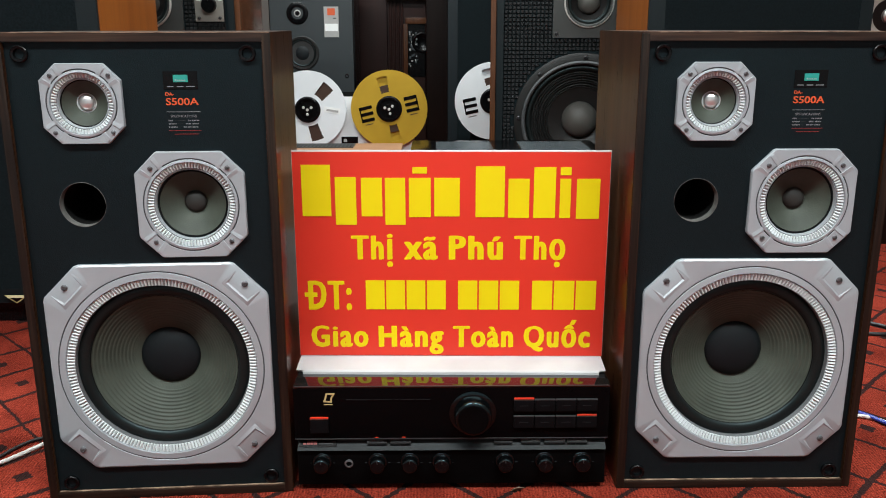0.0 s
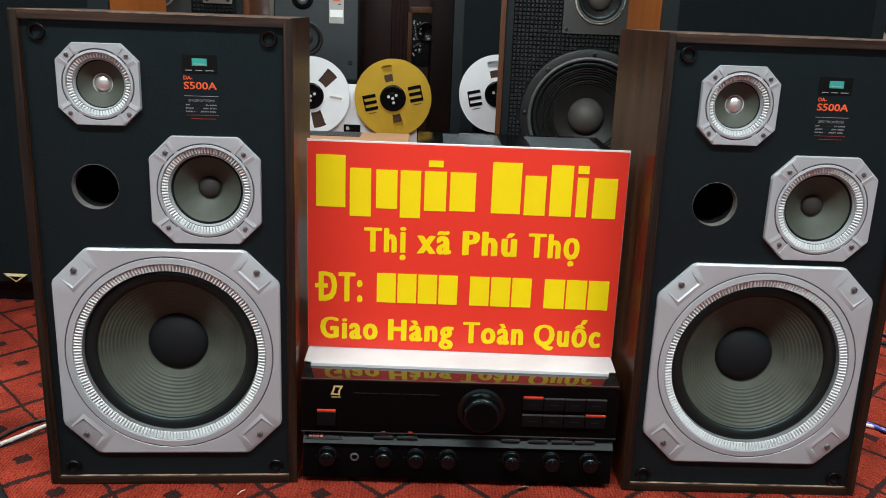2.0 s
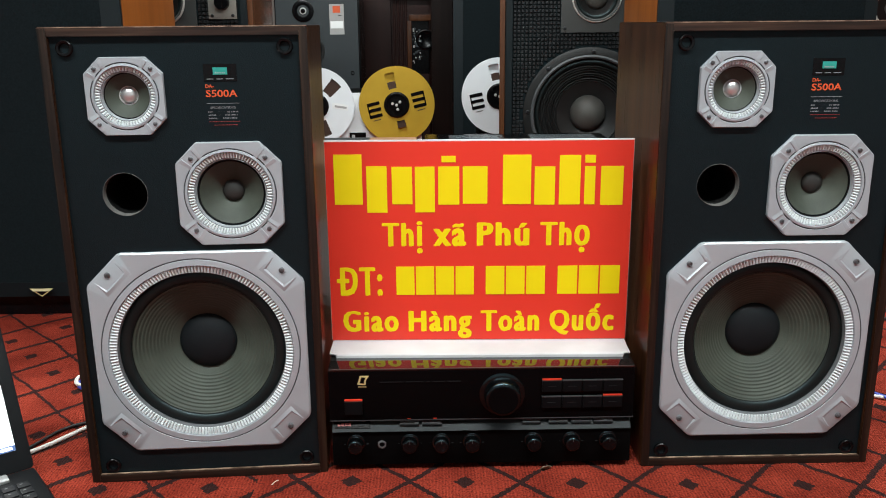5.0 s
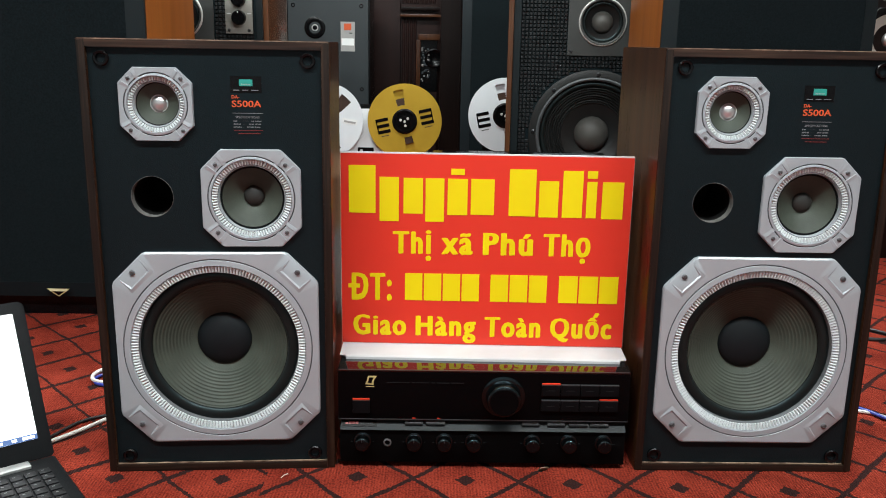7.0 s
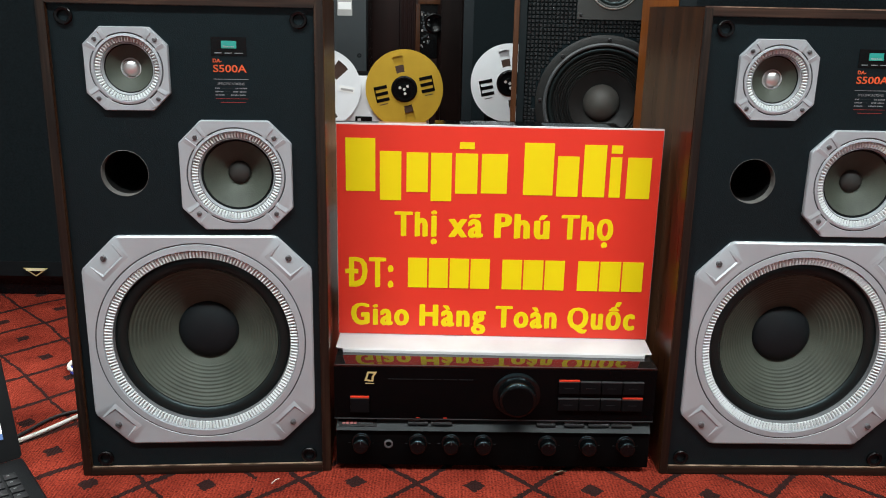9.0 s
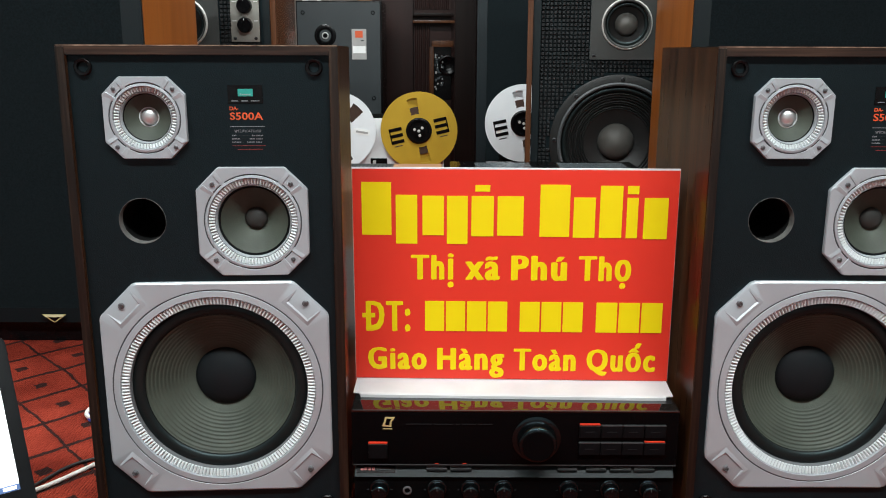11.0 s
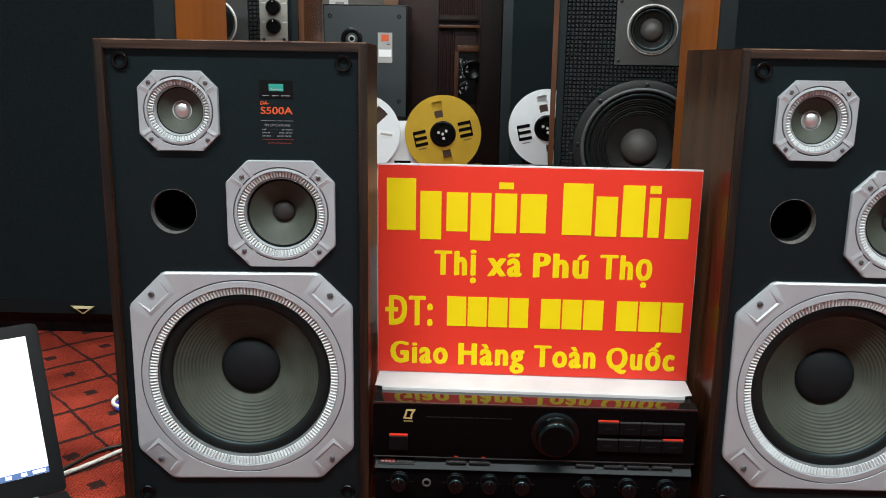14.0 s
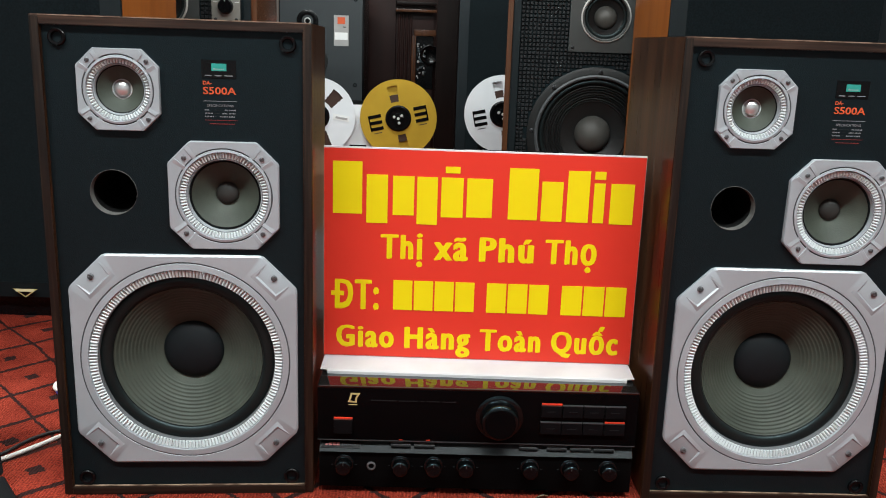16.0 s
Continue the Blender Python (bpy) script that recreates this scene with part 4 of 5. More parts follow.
# ---- shop sign on the amplifier ----
def shop_sign():
    thing = tagged(new("shop_sign"), "red shop sign with yellow lettering on a white foot", "sign")
    thing.matrix_world = pose(0.0340, 1.2600, 0.1572, 0, 0, -1.25)
    w, h, z0 = 0.4375, 0.299, 0.0095
    part("board", box_bm(w, 0.004, h, (0, 0.0022, z0 + h / 2), 0.0005), SIGN_WHITE, thing, "white-edged board")
    part("print", box_bm(w - 0.0016, 0.0008, h - 0.003, (0, -0.0003, z0 + h / 2 - 0.0006)), SIGN_RED, thing, "plain red face")
    foot = slab_side_profile([(-0.047, 0.0), (-0.047, 0.004), (-0.045, 0.0055), (-0.0012, 0.0092), (0.03, 0.0092), (0.03, 0.0)], 0.434)
    bmesh.ops.bevel(foot, geom=[e for e in foot.edges if abs(e.verts[0].co.y + 0.047) < 1e-4 and abs(e.verts[1].co.y + 0.047) < 1e-4 and abs(e.verts[0].co.x - e.verts[1].co.x) < 1e-4], offset=0.01, segments=3, affect="EDGES")
    part("foot", foot, SIGN_WHITE, thing, "white foam foot")
    y = -0.0008
    dz = -0.1572

    def bar(x0, x1, a, b):
        part("letter_bar", bar_bm(x0 - 0.034, x1 - 0.034, a + dz, b + dz, y - 0.0002, 0.0006), SIGN_YELLOW, thing)

    # shop name, one plain bar for each letter
    for x0, x1, a, b in ((-0.172, -0.132, 0.374, 0.446), (-0.126, -0.097, 0.362, 0.429), (-0.090, -0.061, 0.374, 0.428), (-0.057, -0.029, 0.362, 0.428), (-0.024, 0.006, 0.373, 0.428),
                         (0.011, 0.046, 0.374, 0.428), (0.068, 0.108, 0.373, 0.444), (0.113, 0.142, 0.372, 0.427), (0.148, 0.178, 0.372, 0.443), (0.184, 0.199, 0.372, 0.427), (0.207, 0.239, 0.371, 0.427)):
        bar(x0, x1, a, b)
    bar(-0.019, 0.001, 0.434, 0.443)
    bar(0.184, 0.199, 0.432, 0.443)
    # telephone number, one plain bar for each digit
    for x0, x1, count in ((-0.088, 0.028, 4), (0.043, 0.132, 3), (0.148, 0.241, 3)):
        step = (x1 - x0) / count
        for k in range(count):
            bar(x0 + k * step + 0.0012, x0 + (k + 1) * step - 0.0012, 0.238, 0.281)
    part("letter_stroke", bar_bm(-0.174 - 0.034, -0.156 - 0.034, 0.2565 + dz, 0.2628 + dz, y - 0.0002, 0.0006), SIGN_YELLOW, thing)
    for text, x0, x1, a, b, name in (("Thị", -0.106, -0.0474, 0.3125, 0.347, "place_letter"), ("xã", -0.032, 0.0157, 0.3125, 0.347, "place_letter"),
                                     ("Phú", 0.031, 0.107, 0.3125, 0.347, "place_letter"), ("Thọ", 0.1224, 0.194, 0.3125, 0.347, "place_letter"),
                                     ("DT:", -0.169, -0.107, 0.238, 0.281, "telephone_letter"),
                                     ("Giao", -0.167, -0.0846, 0.1815, 0.2135, "delivery_letter"), ("Hàng", -0.070, 0.0237, 0.1815, 0.2135, "delivery_letter"),
                                     ("Toàn", 0.037, 0.1239, 0.1815, 0.2135, "delivery_letter"), ("Quốc", 0.1387, 0.234, 0.1815, 0.2135, "delivery_letter")):
        for letter in split_letters(letters_bm(text, x0 - 0.034, x1 - 0.034, a + dz, b + dz, 0.0006, 0.006, 0.047)):
            part(name, letter, SIGN_YELLOW, thing, at=(0, y + 0.0002, 0))
    return thing


shop_sign()


# ---- things behind ----
def grille_speaker(label, x0, x1, y, depth, h, badge):
    """Tall floor speaker: oak sides, black cloth grille in a charcoal frame, dark plinth."""
    thing = tagged(new("floor_speaker"), label, "loudspeaker", "tall grille speakers")
    cx, w = (x0 + x1) / 2, x1 - x0
    thing.location = (cx, y, 0)
    part("plinth", box_bm(w - 0.03, depth - 0.04, 0.045, (0, depth / 2 + 0.012, 0.0225), 0.002), PLASTIC, thing)
    for s in (-1, 1):
        part("side_panel", box_bm(0.02, depth - 0.022, h - 0.045, (s * (w / 2 - 0.01), depth / 2 + 0.011, 0.045 + (h - 0.045) / 2), 0.0015), OAK, thing, "orange oak side")
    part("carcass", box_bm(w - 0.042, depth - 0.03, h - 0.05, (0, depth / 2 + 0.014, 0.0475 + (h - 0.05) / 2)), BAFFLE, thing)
    f = part("grille_frame", bevel_frame_bm(w - 0.002, h - 0.05, 0.022, 0.036), GRILLE_EDGE, thing, at=(0, 0, 0.048 + (h - 0.05) / 2))
    part("grille_cloth", box_bm(w - 0.074, 0.006, h - 0.05 - 0.072, (0, 0.004, 0)), GRILLE, f)
    if badge:
        b = part("badge", slab_bm([(-0.026, 0.006), (0.026, 0.006), (0.0, -0.0125)], 0.0012), PALE_GOLD, thing, "small gold triangular badge", at=(badge[0] - cx, -0.0008, badge[1]))
        part("badge_field", slab_bm([(-0.019, 0.0040), (0.019, 0.0040), (0.0, -0.0095)], 0.0006), PLASTIC, b, at=(0, -0.0006, 0))
        part("badge_bar", bar_bm(-0.0195, 0.0195, 0.0005, 0.0062, -0.0010, 0.0008), BADGE_PALE, b)
    return thing


def bevel_frame_bm(w, h, depth, border):
    """A grille frame whose rim slopes back to the sides."""
    bm = bmesh.new()
    def ring(dx, y):
        return [bm.verts.new((sx * (w / 2 - dx), y, sz * (h / 2 - dx))) for sx, sz in ((-1, -1), (1, -1), (1, 1), (-1, 1))]
    a, b, c, d = ring(0, depth), ring(0, 0.012), ring(border, 0.0), ring(border, depth)
    for p, q in ((a, b), (b, c), (c, d), (d, a)):
        for k in range(4):
            m = (k + 1) % 4
            bm.faces.new((p[k], p[m], q[m], q[k]))
    bmesh.ops.recalc_face_normals(bm, faces=bm.faces)
    return bm


grille_speaker("tall black grille speaker with orange oak side and gold badge", -1.150, -0.660, 1.862, 0.392, 1.02, (-0.889, 0.0635))
grille_speaker("tall black grille speaker with orange oak side", 0.530, 1.075, 2.220, 0.385, 1.05, None)


def waffle_bm(x0, x1, z0, z1, pitch, skip):
    """A field of small square pyramids on a flat back, left out where skip(x, z) is true."""
    verts, faces = [], []
    nx, nz = int((x1 - x0) / pitch), int((z1 - z0) / pitch)
    for i in range(nx):
        for k in range(nz):
            cx, cz = x0 + (i + 0.5) * pitch, z0 + (k + 0.5) * pitch
            if skip(cx, cz):
                continue
            b, t, n = pitch * 0.46, pitch * 0.27, len(verts)
            verts += [(cx - b, 0, cz - b), (cx + b, 0, cz - b), (cx + b, 0, cz + b), (cx - b, 0, cz + b)]
            verts += [(cx - t, -0.005, cz - t), (cx + t, -0.005, cz - t), (cx + t, -0.005, cz + t), (cx - t, -0.005, cz + t)]
            faces += [(n + 4, n + 5, n + 6, n + 7)] + [(n + j, n + (j + 1) % 4, n + 4 + (j + 1) % 4, n + 4 + j) for j in range(4)]
    me = bpy.data.meshes.new("waffle")
    me.from_pydata(verts, [], faces)
    bm = bmesh.new()
    bm.from_mesh(me)
    bpy.data.meshes.remove(me)
    return bm


def big_driver(parent, name, x, z, r, cone_r, cap_r, ring_mat, cone_mat, cap_mat, ribs, label, ring_in=None, screws=0):
    ring_in = ring_in or cone_r * 1.12
    body = part(name, lathe_bm([(r, 0.002), (r, -0.004), (r * 0.97, -0.007), (ring_in * 1.03, -0.007), (ring_in, -0.003), (ring_in, 0.01)], 72), ring_mat, parent, label, at=(x, 0, z))
    prof = [(ring_in, 0.008)]
    w = ring_in - cone_r
    for k in range(7):
        a = math.pi * k / 6
        prof.append((cone_r + w * (0.5 + 0.5 * math.cos(a)), 0.006 - 0.5 * w * math.sin(a)))
    part("surround", lathe_bm(prof, 60), SURROUND, body)
    prof, steps, depth = [], 84, cone_r * 0.27
    for k in range(steps + 1):
        f = k / steps
        d = 0.006 + depth * f
        if ribs and f < 0.55:
            d += 0.0030 * math.sin(f / 0.55 * ribs * 2 * math.pi)
        prof.append((cone_r + (cap_r - cone_r) * f, d))
    part("cone", lathe_bm(prof, 60), cone_mat, body)
    if ring_mat == RING_SILVER:
        part("inner_ring", lathe_bm([(r * 0.945, -0.0068), (r * 0.93, -0.0085), (ring_in * 1.035, -0.0082), (ring_in * 0.99, -0.002)], 60), GREY_PLATE, body)
    else:
        part("gasket", lathe_bm([(ring_in * 1.075, -0.0065), (ring_in * 1.068, -0.0105), (ring_in * 1.045, -0.0125), (ring_in * 1.02, -0.0105), (ring_in * 1.01, -0.003)], 72), DARK_GAP, body, "raised charcoal gasket")
    dome = [(cap_r * math.cos(a), 0.006 + depth - cap_r * 0.7 * math.sin(a)) for a in (math.pi / 2 * k / 8 for k in range(8))] + [(0, 0.006 + depth - cap_r * 0.7)]
    part("dust_cap", lathe_bm(dome, 36), cap_mat, body)
    scr = bm_mesh("screw", screw_bm(0.0065), SCREW_DARK)
    for k in range(screws):
        a = 2 * math.pi * (k + 0.5) / screws + 0.35
        put("screw", scr, body, (r * 0.93 * math.cos(a), -0.0075, r * 0.93 * math.sin(a)))
    return body


def studio_speaker(label, cx, y, w, h, depth, side, mirrored, knobs, toe=0.0):
    """Tall studio speaker: wooden cabinet, waffle foam front, grey plate with midrange and tweeter, large woofer."""
    s = -1 if mirrored else 1
    thing = tagged(new("studio_speaker"), label, "loudspeaker", "studio speakers")
    thing.matrix_world = pose(cx, y, 0, 0, 0, toe)
    for k in (-1, 1):
        part("side_panel", box_bm(0.016, depth, h, (k * (w / 2 - 0.008), depth / 2 - 0.014, h / 2), 0.002), side, thing, "brown wood side")
    part("top_panel", box_bm(w - 0.05, depth, 0.024, (0, depth / 2 - 0.014, h - 0.012), 0.002), side, thing)
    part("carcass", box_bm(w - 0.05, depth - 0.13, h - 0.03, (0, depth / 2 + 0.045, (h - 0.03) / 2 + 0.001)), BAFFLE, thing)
    for k in (-1, 1):
        part("front_edge", box_bm(0.021, 0.012, h - 0.03, (k * (w / 2 - 0.0275), -0.005, (h - 0.03) / 2), 0.002), GRILLE_EDGE, thing)
    wx, wz, wr = 0.004, 0.350, 0.201
    pl = (-0.088 * s, 0.17 * s)
    pz0 = 0.594
    lo, hi = min(pl), max(pl)

    def skip(x, z):
        if (x - wx) ** 2 + (z - wz) ** 2 < (wr + 0.005) ** 2:
            return True
        return lo - 0.004 < x < hi + 0.004 and z > pz0 - 0.004

    mx = 0.0155 * s
    ph = h - 0.032
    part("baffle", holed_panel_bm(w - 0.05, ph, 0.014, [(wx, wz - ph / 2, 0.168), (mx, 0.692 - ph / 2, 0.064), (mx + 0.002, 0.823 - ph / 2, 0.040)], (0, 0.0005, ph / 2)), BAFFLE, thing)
    foam = part("waffle_foam", waffle_bm(-w / 2 + 0.039, w / 2 - 0.038, 0.12, h - 0.03, 0.0118, skip), FOAM, thing, "black waffle foam")
    tagged(foam, kind="stuff")
    pc, qc, qh = (lo + hi) / 2, (pz0 + h - 0.03) / 2, h - 0.03 - pz0
    plate = part("driver_plate", holed_panel_bm(hi - lo, qh, 0.006, [(mx - pc, 0.692 - qc, 0.064), (mx + 0.002 - pc, 0.823 - qc, 0.040)], (pc, -0.008, qc)), GREY_PLATE, thing, "grey metal driver plate")
    scr = bm_mesh("screw", screw_bm(0.005), SCREW_DARK)
    for px in (lo + 0.012, hi - 0.012):
        for pz in (pz0 + 0.012, pz0 + 0.18):
            put("screw", scr, plate, (px, -0.0085, pz))
    m = big_driver(thing, "midrange", mx, 0.694, 0.0725, 0.050, 0.033, RING_SILVER, CONE_B, CAP_G, 0, "midrange with a polished ring", 0.062)
    m.location.y = -0.008
    t = big_driver(thing, "tweeter", mx + 0.002, 0.823, 0.046, 0.030, 0.012, RING_SILVER, CONE_B, CAP_G, 0, "round tweeter with a bright ring", 0.038)
    t.location.y = -0.008
    big_driver(thing, "woofer", wx, wz, wr, 0.150, 0.055, CAST_BLACK, CONE_B, CAP_G, 7, "large ribbed black woofer", 0.166, 8)
    if knobs:
        kp = part("control_plate", box_bm(0.083, 0.004, 0.136, (0, 0, 0), 0.002), KNOB_PLATE, thing, "grey plate with two black knobs", at=(knobs[0] - cx, -0.0075, knobs[1]))
        for dz in (0.033, -0.021):
            d = part("dial", lathe_bm([(0.0225, 0.0), (0.0225, -0.003), (0.0205, -0.013), (0.019, -0.0155), (0, -0.0155)], 32), PLASTIC, kp, at=(0, -0.002, dz))
            part("tick", box_bm(0.0016, 0.002, 0.005, (0, -0.0155, 0.0155)), WHITE_PAINT, d)
            for a, b in ((-0.036, -0.024), (0.026, 0.038), (-0.007, 0.007)):
                zz = dz + (0.011 if abs(a) > 0.01 else 0.027)
                part("plate_print", bar_bm(a, b, zz, zz + 0.002, -0.0022, 0.0004), WHITE_PAINT, kp)
        for sx in (-1, 1):
            for sz in (-1, 1):
                put("screw", scr, kp, (sx * 0.030, -0.003, sz * 0.058))
    return thing


studio_speaker("tall studio speaker with waffle foam front and large woofer", 0.4500, 2.690, 0.540, 1.05, 0.42, BROWN_WOOD, False, None, -5.5)
studio_speaker("tall studio speaker with waffle foam and grey control plate", -0.805, 2.690, 0.510, 1.05, 0.33, BROWN_WOOD, True, (-0.640, 0.709))


def monitor_speaker():
    thing = tagged(new("monitor_speaker"), "charcoal monitor speaker with small tweeter and foil label", "loudspeaker")
    x0, x1, y, h = -0.735, -0.348, 4.10, 0.835
    cx, w = (x0 + x1) / 2, x1 - x0
    thing.location = (cx, y, 0)
    part("cabinet", box_bm(w, 0.3, h, (0, 0.165, h / 2), 0.004), PLASTIC, thing)
    part("baffle", box_bm(w - 0.014, 0.02, h - 0.014, (0, 0.006, h / 2), 0.005), MONITOR_BLUE, thing)
    part("tweeter", lathe_bm([(0.049, -0.004), (0.049, -0.007), (0.045, -0.009), (0.03, -0.008), (0.018, 0.004), (0.012, 0.002), (0.010, -0.004), (0.0, -0.006)], 40), PLASTIC, thing, "small black tweeter", at=(-0.061, 0, 0.683))
    part("tweeter_dome", lathe_bm([(0.0155, 0.002), (0.0155, -0.002), (0.011, -0.003), (0.0105, 0.0)], 30), LABEL_GREY, thing, at=(-0.061, -0.004, 0.683))
    mid = part("midrange", lathe_bm([(0.076, -0.003), (0.076, -0.008), (0.072, -0.010), (0.064, -0.009), (0.060, -0.005)], 48), CAST_BLACK, thing, "black cone midrange driver", at=(-0.045, 0, 0.508))
    part("surround", lathe_bm([(0.061, -0.005), (0.057, -0.009), (0.052, -0.0055)], 48), SURROUND, mid)
    part("cone", lathe_bm([(0.053, -0.0058), (0.034, -0.0046), (0.030, -0.0046)], 48), CONE_B, mid)
    part("dust_cap", lathe_bm([(0.031, -0.0047), (0.026, -0.0075), (0.014, -0.0105), (0, -0.0115)], 36), CAP, mid)
    lab = part("foil_label", box_bm(0.066, 0.0012, 0.134, (0, 0, 0)), LABEL_GREY, thing, "grey foil label", at=(0.091, -0.0046, 0.645))
    part("label_mark", box_bm(0.034, 0.0012, 0.030, (0, -0.001, 0.044)), ORANGE_INK, lab)
    part("label_field", box_bm(0.058, 0.0012, 0.032, (0, -0.001, -0.024)), WHITE_PAINT, lab)
    part("label_print", bar_bm(0.008, 0.022, 0.014, 0.018, -0.0012, 0.0006), DIM_INK, lab)
    hole = bm_mesh("peg_hole", lathe_bm([(0.009, -0.0045), (0.009, -0.006), (0.006, -0.006), (0.005, 0.0), (0, 0.0)], 18), PLASTIC)
    for px in (-0.16, 0.155):
        for pz in (h - 0.052, h - 0.43):
            put("peg_hole", hole, thing, (px, 0, pz))


monitor_speaker()


# ---- tape decks with reels ----
def reel_bm(r, windows, slots, thick=0.003, seg=264):
    """A reel flange with a hub hole, with fan-shaped windows cut out (angle, half width, inner, outer radius)."""
    radii = [r * (0.33 + 0.67 * k / 54) for k in range(55)]
    bm = bmesh.new()
    def cut(a, q):
        for ang, half, q0, q1 in windows:
            d = (a - ang + math.pi) % (2 * math.pi) - math.pi
            if q0 < q < q1 and abs(d) * q < half * (0.6 + 0.4 * q / q1):
                return True
        for ang, q0, q1, t0, t1 in slots:
            x, z = q * math.cos(a - ang), q * math.sin(a - ang)
            if q0 < x < q1 and t0 < z < t1:
                return True
        return False
    grid = [[bm.verts.new((q * math.cos(2 * math.pi * k / seg), 0, q * math.sin(2 * math.pi * k / seg))) for k in range(seg)] for q in radii]
    for i in range(len(radii) - 1):
        for k in range(seg):
            a, q = 2 * math.pi * (k + 0.5) / seg, (radii[i] + radii[i + 1]) / 2
            if not cut(a, q):
                m = (k + 1) % seg
                bm.faces.new((grid[i][k], grid[i + 1][k], grid[i + 1][m], grid[i][m]))
    bmesh.ops.delete(bm, geom=[v for v in bm.verts if not v.link_faces], context="VERTS")
    got = bmesh.ops.extrude_face_region(bm, geom=bm.faces[:])
    bmesh.ops.translate(bm, vec=(0, -thick, 0), verts=[g for g in got["geom"] if isinstance(g, bmesh.types.BMVert)])
    bmesh.ops.recalc_face_normals(bm, faces=bm.faces)
    return bm


def tape_reel(x, y, z, r, material, label, spin, style):
    """A tape reel that stands on its deck's spindle: flange, hub, inner flange and printed or cut marks."""
    thing = tagged(new("tape_reel"), label, "tape reel", "tape reels")
    thing.matrix_world = pose(x, y, z, 0, spin, 0)
    pi = math.pi
    if style == "fan":
        wins = [(pi * 0.26, 0.024, 0.062, 0.122), (pi * 0.26 + 2 * pi / 3, 0.024, 0.062, 0.122), (pi * 0.26 + 4 * pi / 3, 0.024, 0.062, 0.122)]
    else:
        wins = [(pi / 2, 0.019, 0.062, 0.124), (-pi / 2, 0.019, 0.062, 0.124)]
    part("flange", reel_bm(r, wins, []), material, thing)
    part("back_flange", reel_bm(r, wins if style == "fan" else [], []), material, thing, at=(0, 0.011, 0))
    pack = 0.128 if style == "fan" else 0.090
    part("tape_pack", lathe_bm([(0.05, 0.001), (pack, 0.001), (pack, 0.0078), (0.05, 0.0078)], 60), TAPE, thing, "brown wound tape")
    hub = part("hub", lathe_bm([(0.0495, 0.002), (0.0495, -0.006), (0.044, -0.011), (0.038, -0.011), (0.036, -0.007), (0.02, -0.007), (0.018, -0.014), (0, -0.014)], 48), PLASTIC, thing, "black hub")
    pin = bm_mesh("hub_pin", lathe_bm([(0.0055, 0.0), (0.0055, -0.004), (0, -0.005)], 14), RING_SILVER)
    for k in range(3):
        a = 2 * pi * k / 3 + 0.5
        put("hub_pin", pin, hub, (0.017 * math.cos(a), -0.011, 0.017 * math.sin(a)))
    put("hub_pin", pin, hub, (0, -0.0135, 0))
    if style == "comb":
        # black comb-shaped marks on both sides of the hub
        for sgn in (-1, 1):
            for k in (-1, 0, 1):
                part("comb_mark", box_bm(0.05, 0.0016, 0.0125, (sgn * 0.088, -0.0035, k * 0.0235)), PLASTIC, thing)
            part("comb_mark", box_bm(0.0045, 0.0016, 0.055, (sgn * 0.1105, -0.0035, 0)), PLASTIC, thing)
            part("reel_print", box_bm(0.03, 0.0012, 0.003, (sgn * 0.088, -0.0035, -0.040)), DIM_INK, thing)
    else:
        slip = part("paper_label", box_bm(0.062, 0.0012, 0.022), WHITE_PAINT, thing, "small white paper label", at=(0.093, -0.0035, -0.003))
        slip.rotation_euler = (0, radians(9), 0)
        part("label_print", box_bm(0.046, 0.0008, 0.008, (0.002, -0.0009, -0.001)), LABEL_GREY, slip)
    return thing


def tape_deck(label, x0, x1, y, h, material):
    thing = tagged(new("tape_deck"), label, "tape deck", "tape decks")
    cx, w = (x0 + x1) / 2, x1 - x0
    thing.location = (cx, y, 0)
    part("case", box_bm(w, 0.2, h, (0, 0.108, h / 2), 0.004), AMP_METAL, thing)
    part("face", box_bm(w - 0.006, 0.01, h - 0.006, (0, 0.003, h / 2), 0.002), material, thing)
    return thing


deck = tape_deck("silver reel-to-reel tape deck with two reels", -0.560, -0.062, 3.425, 0.368, DECK_WHITE)
counter = part("counter", box_bm(0.064, 0.006, 0.028, (-0.005, -0.004, 0.198), 0.001), PLASTIC, deck, "black tape counter")
part("counter_wheel", box_bm(0.012, 0.003, 0.012, (-0.022, -0.0075, 0.198)), LABEL_GREY, counter)
tape_deck("black reel-to-reel tape deck with a white reel", 0.160, 0.600, 3.425, 0.34, AMP_METAL)
tape_reel(-0.472, 3.405, 0.318, 0.1465, REEL_WHITE, "white metal tape reel with fan-shaped windows on the deck", 0, "fan")
tape_reel(-0.160, 3.405, 0.320, 0.1465, GOLD, "gold tape reel with black comb marks on the deck", -13, "comb")
tape_reel(0.238, 3.405, 0.349, 0.1465, REEL_WHITE, "white tape reel with black comb marks on the deck", -12, "comb")


# ---- dark furniture further back ----
def slim_speaker():
    thing = tagged(new("slim_speaker"), "tall slim black speaker with a charcoal edge", "loudspeaker")
    thing.location = (0.27, 3.72, 0)
    part("cabinet", box_bm(0.40, 0.3, 1.1, (0, 0.175, 0.55), 0.004), DARK_WOOD, thing)
    f = part("grille_frame", bevel_frame_bm(0.40, 1.09, 0.022, 0.040), SLIM_EDGE, thing, at=(0, 0, 0.55))
    part("grille_cloth", box_bm(0.318, 0.006, 1.008, (0, 0.004, 0)), GRILLE, f)


slim_speaker()


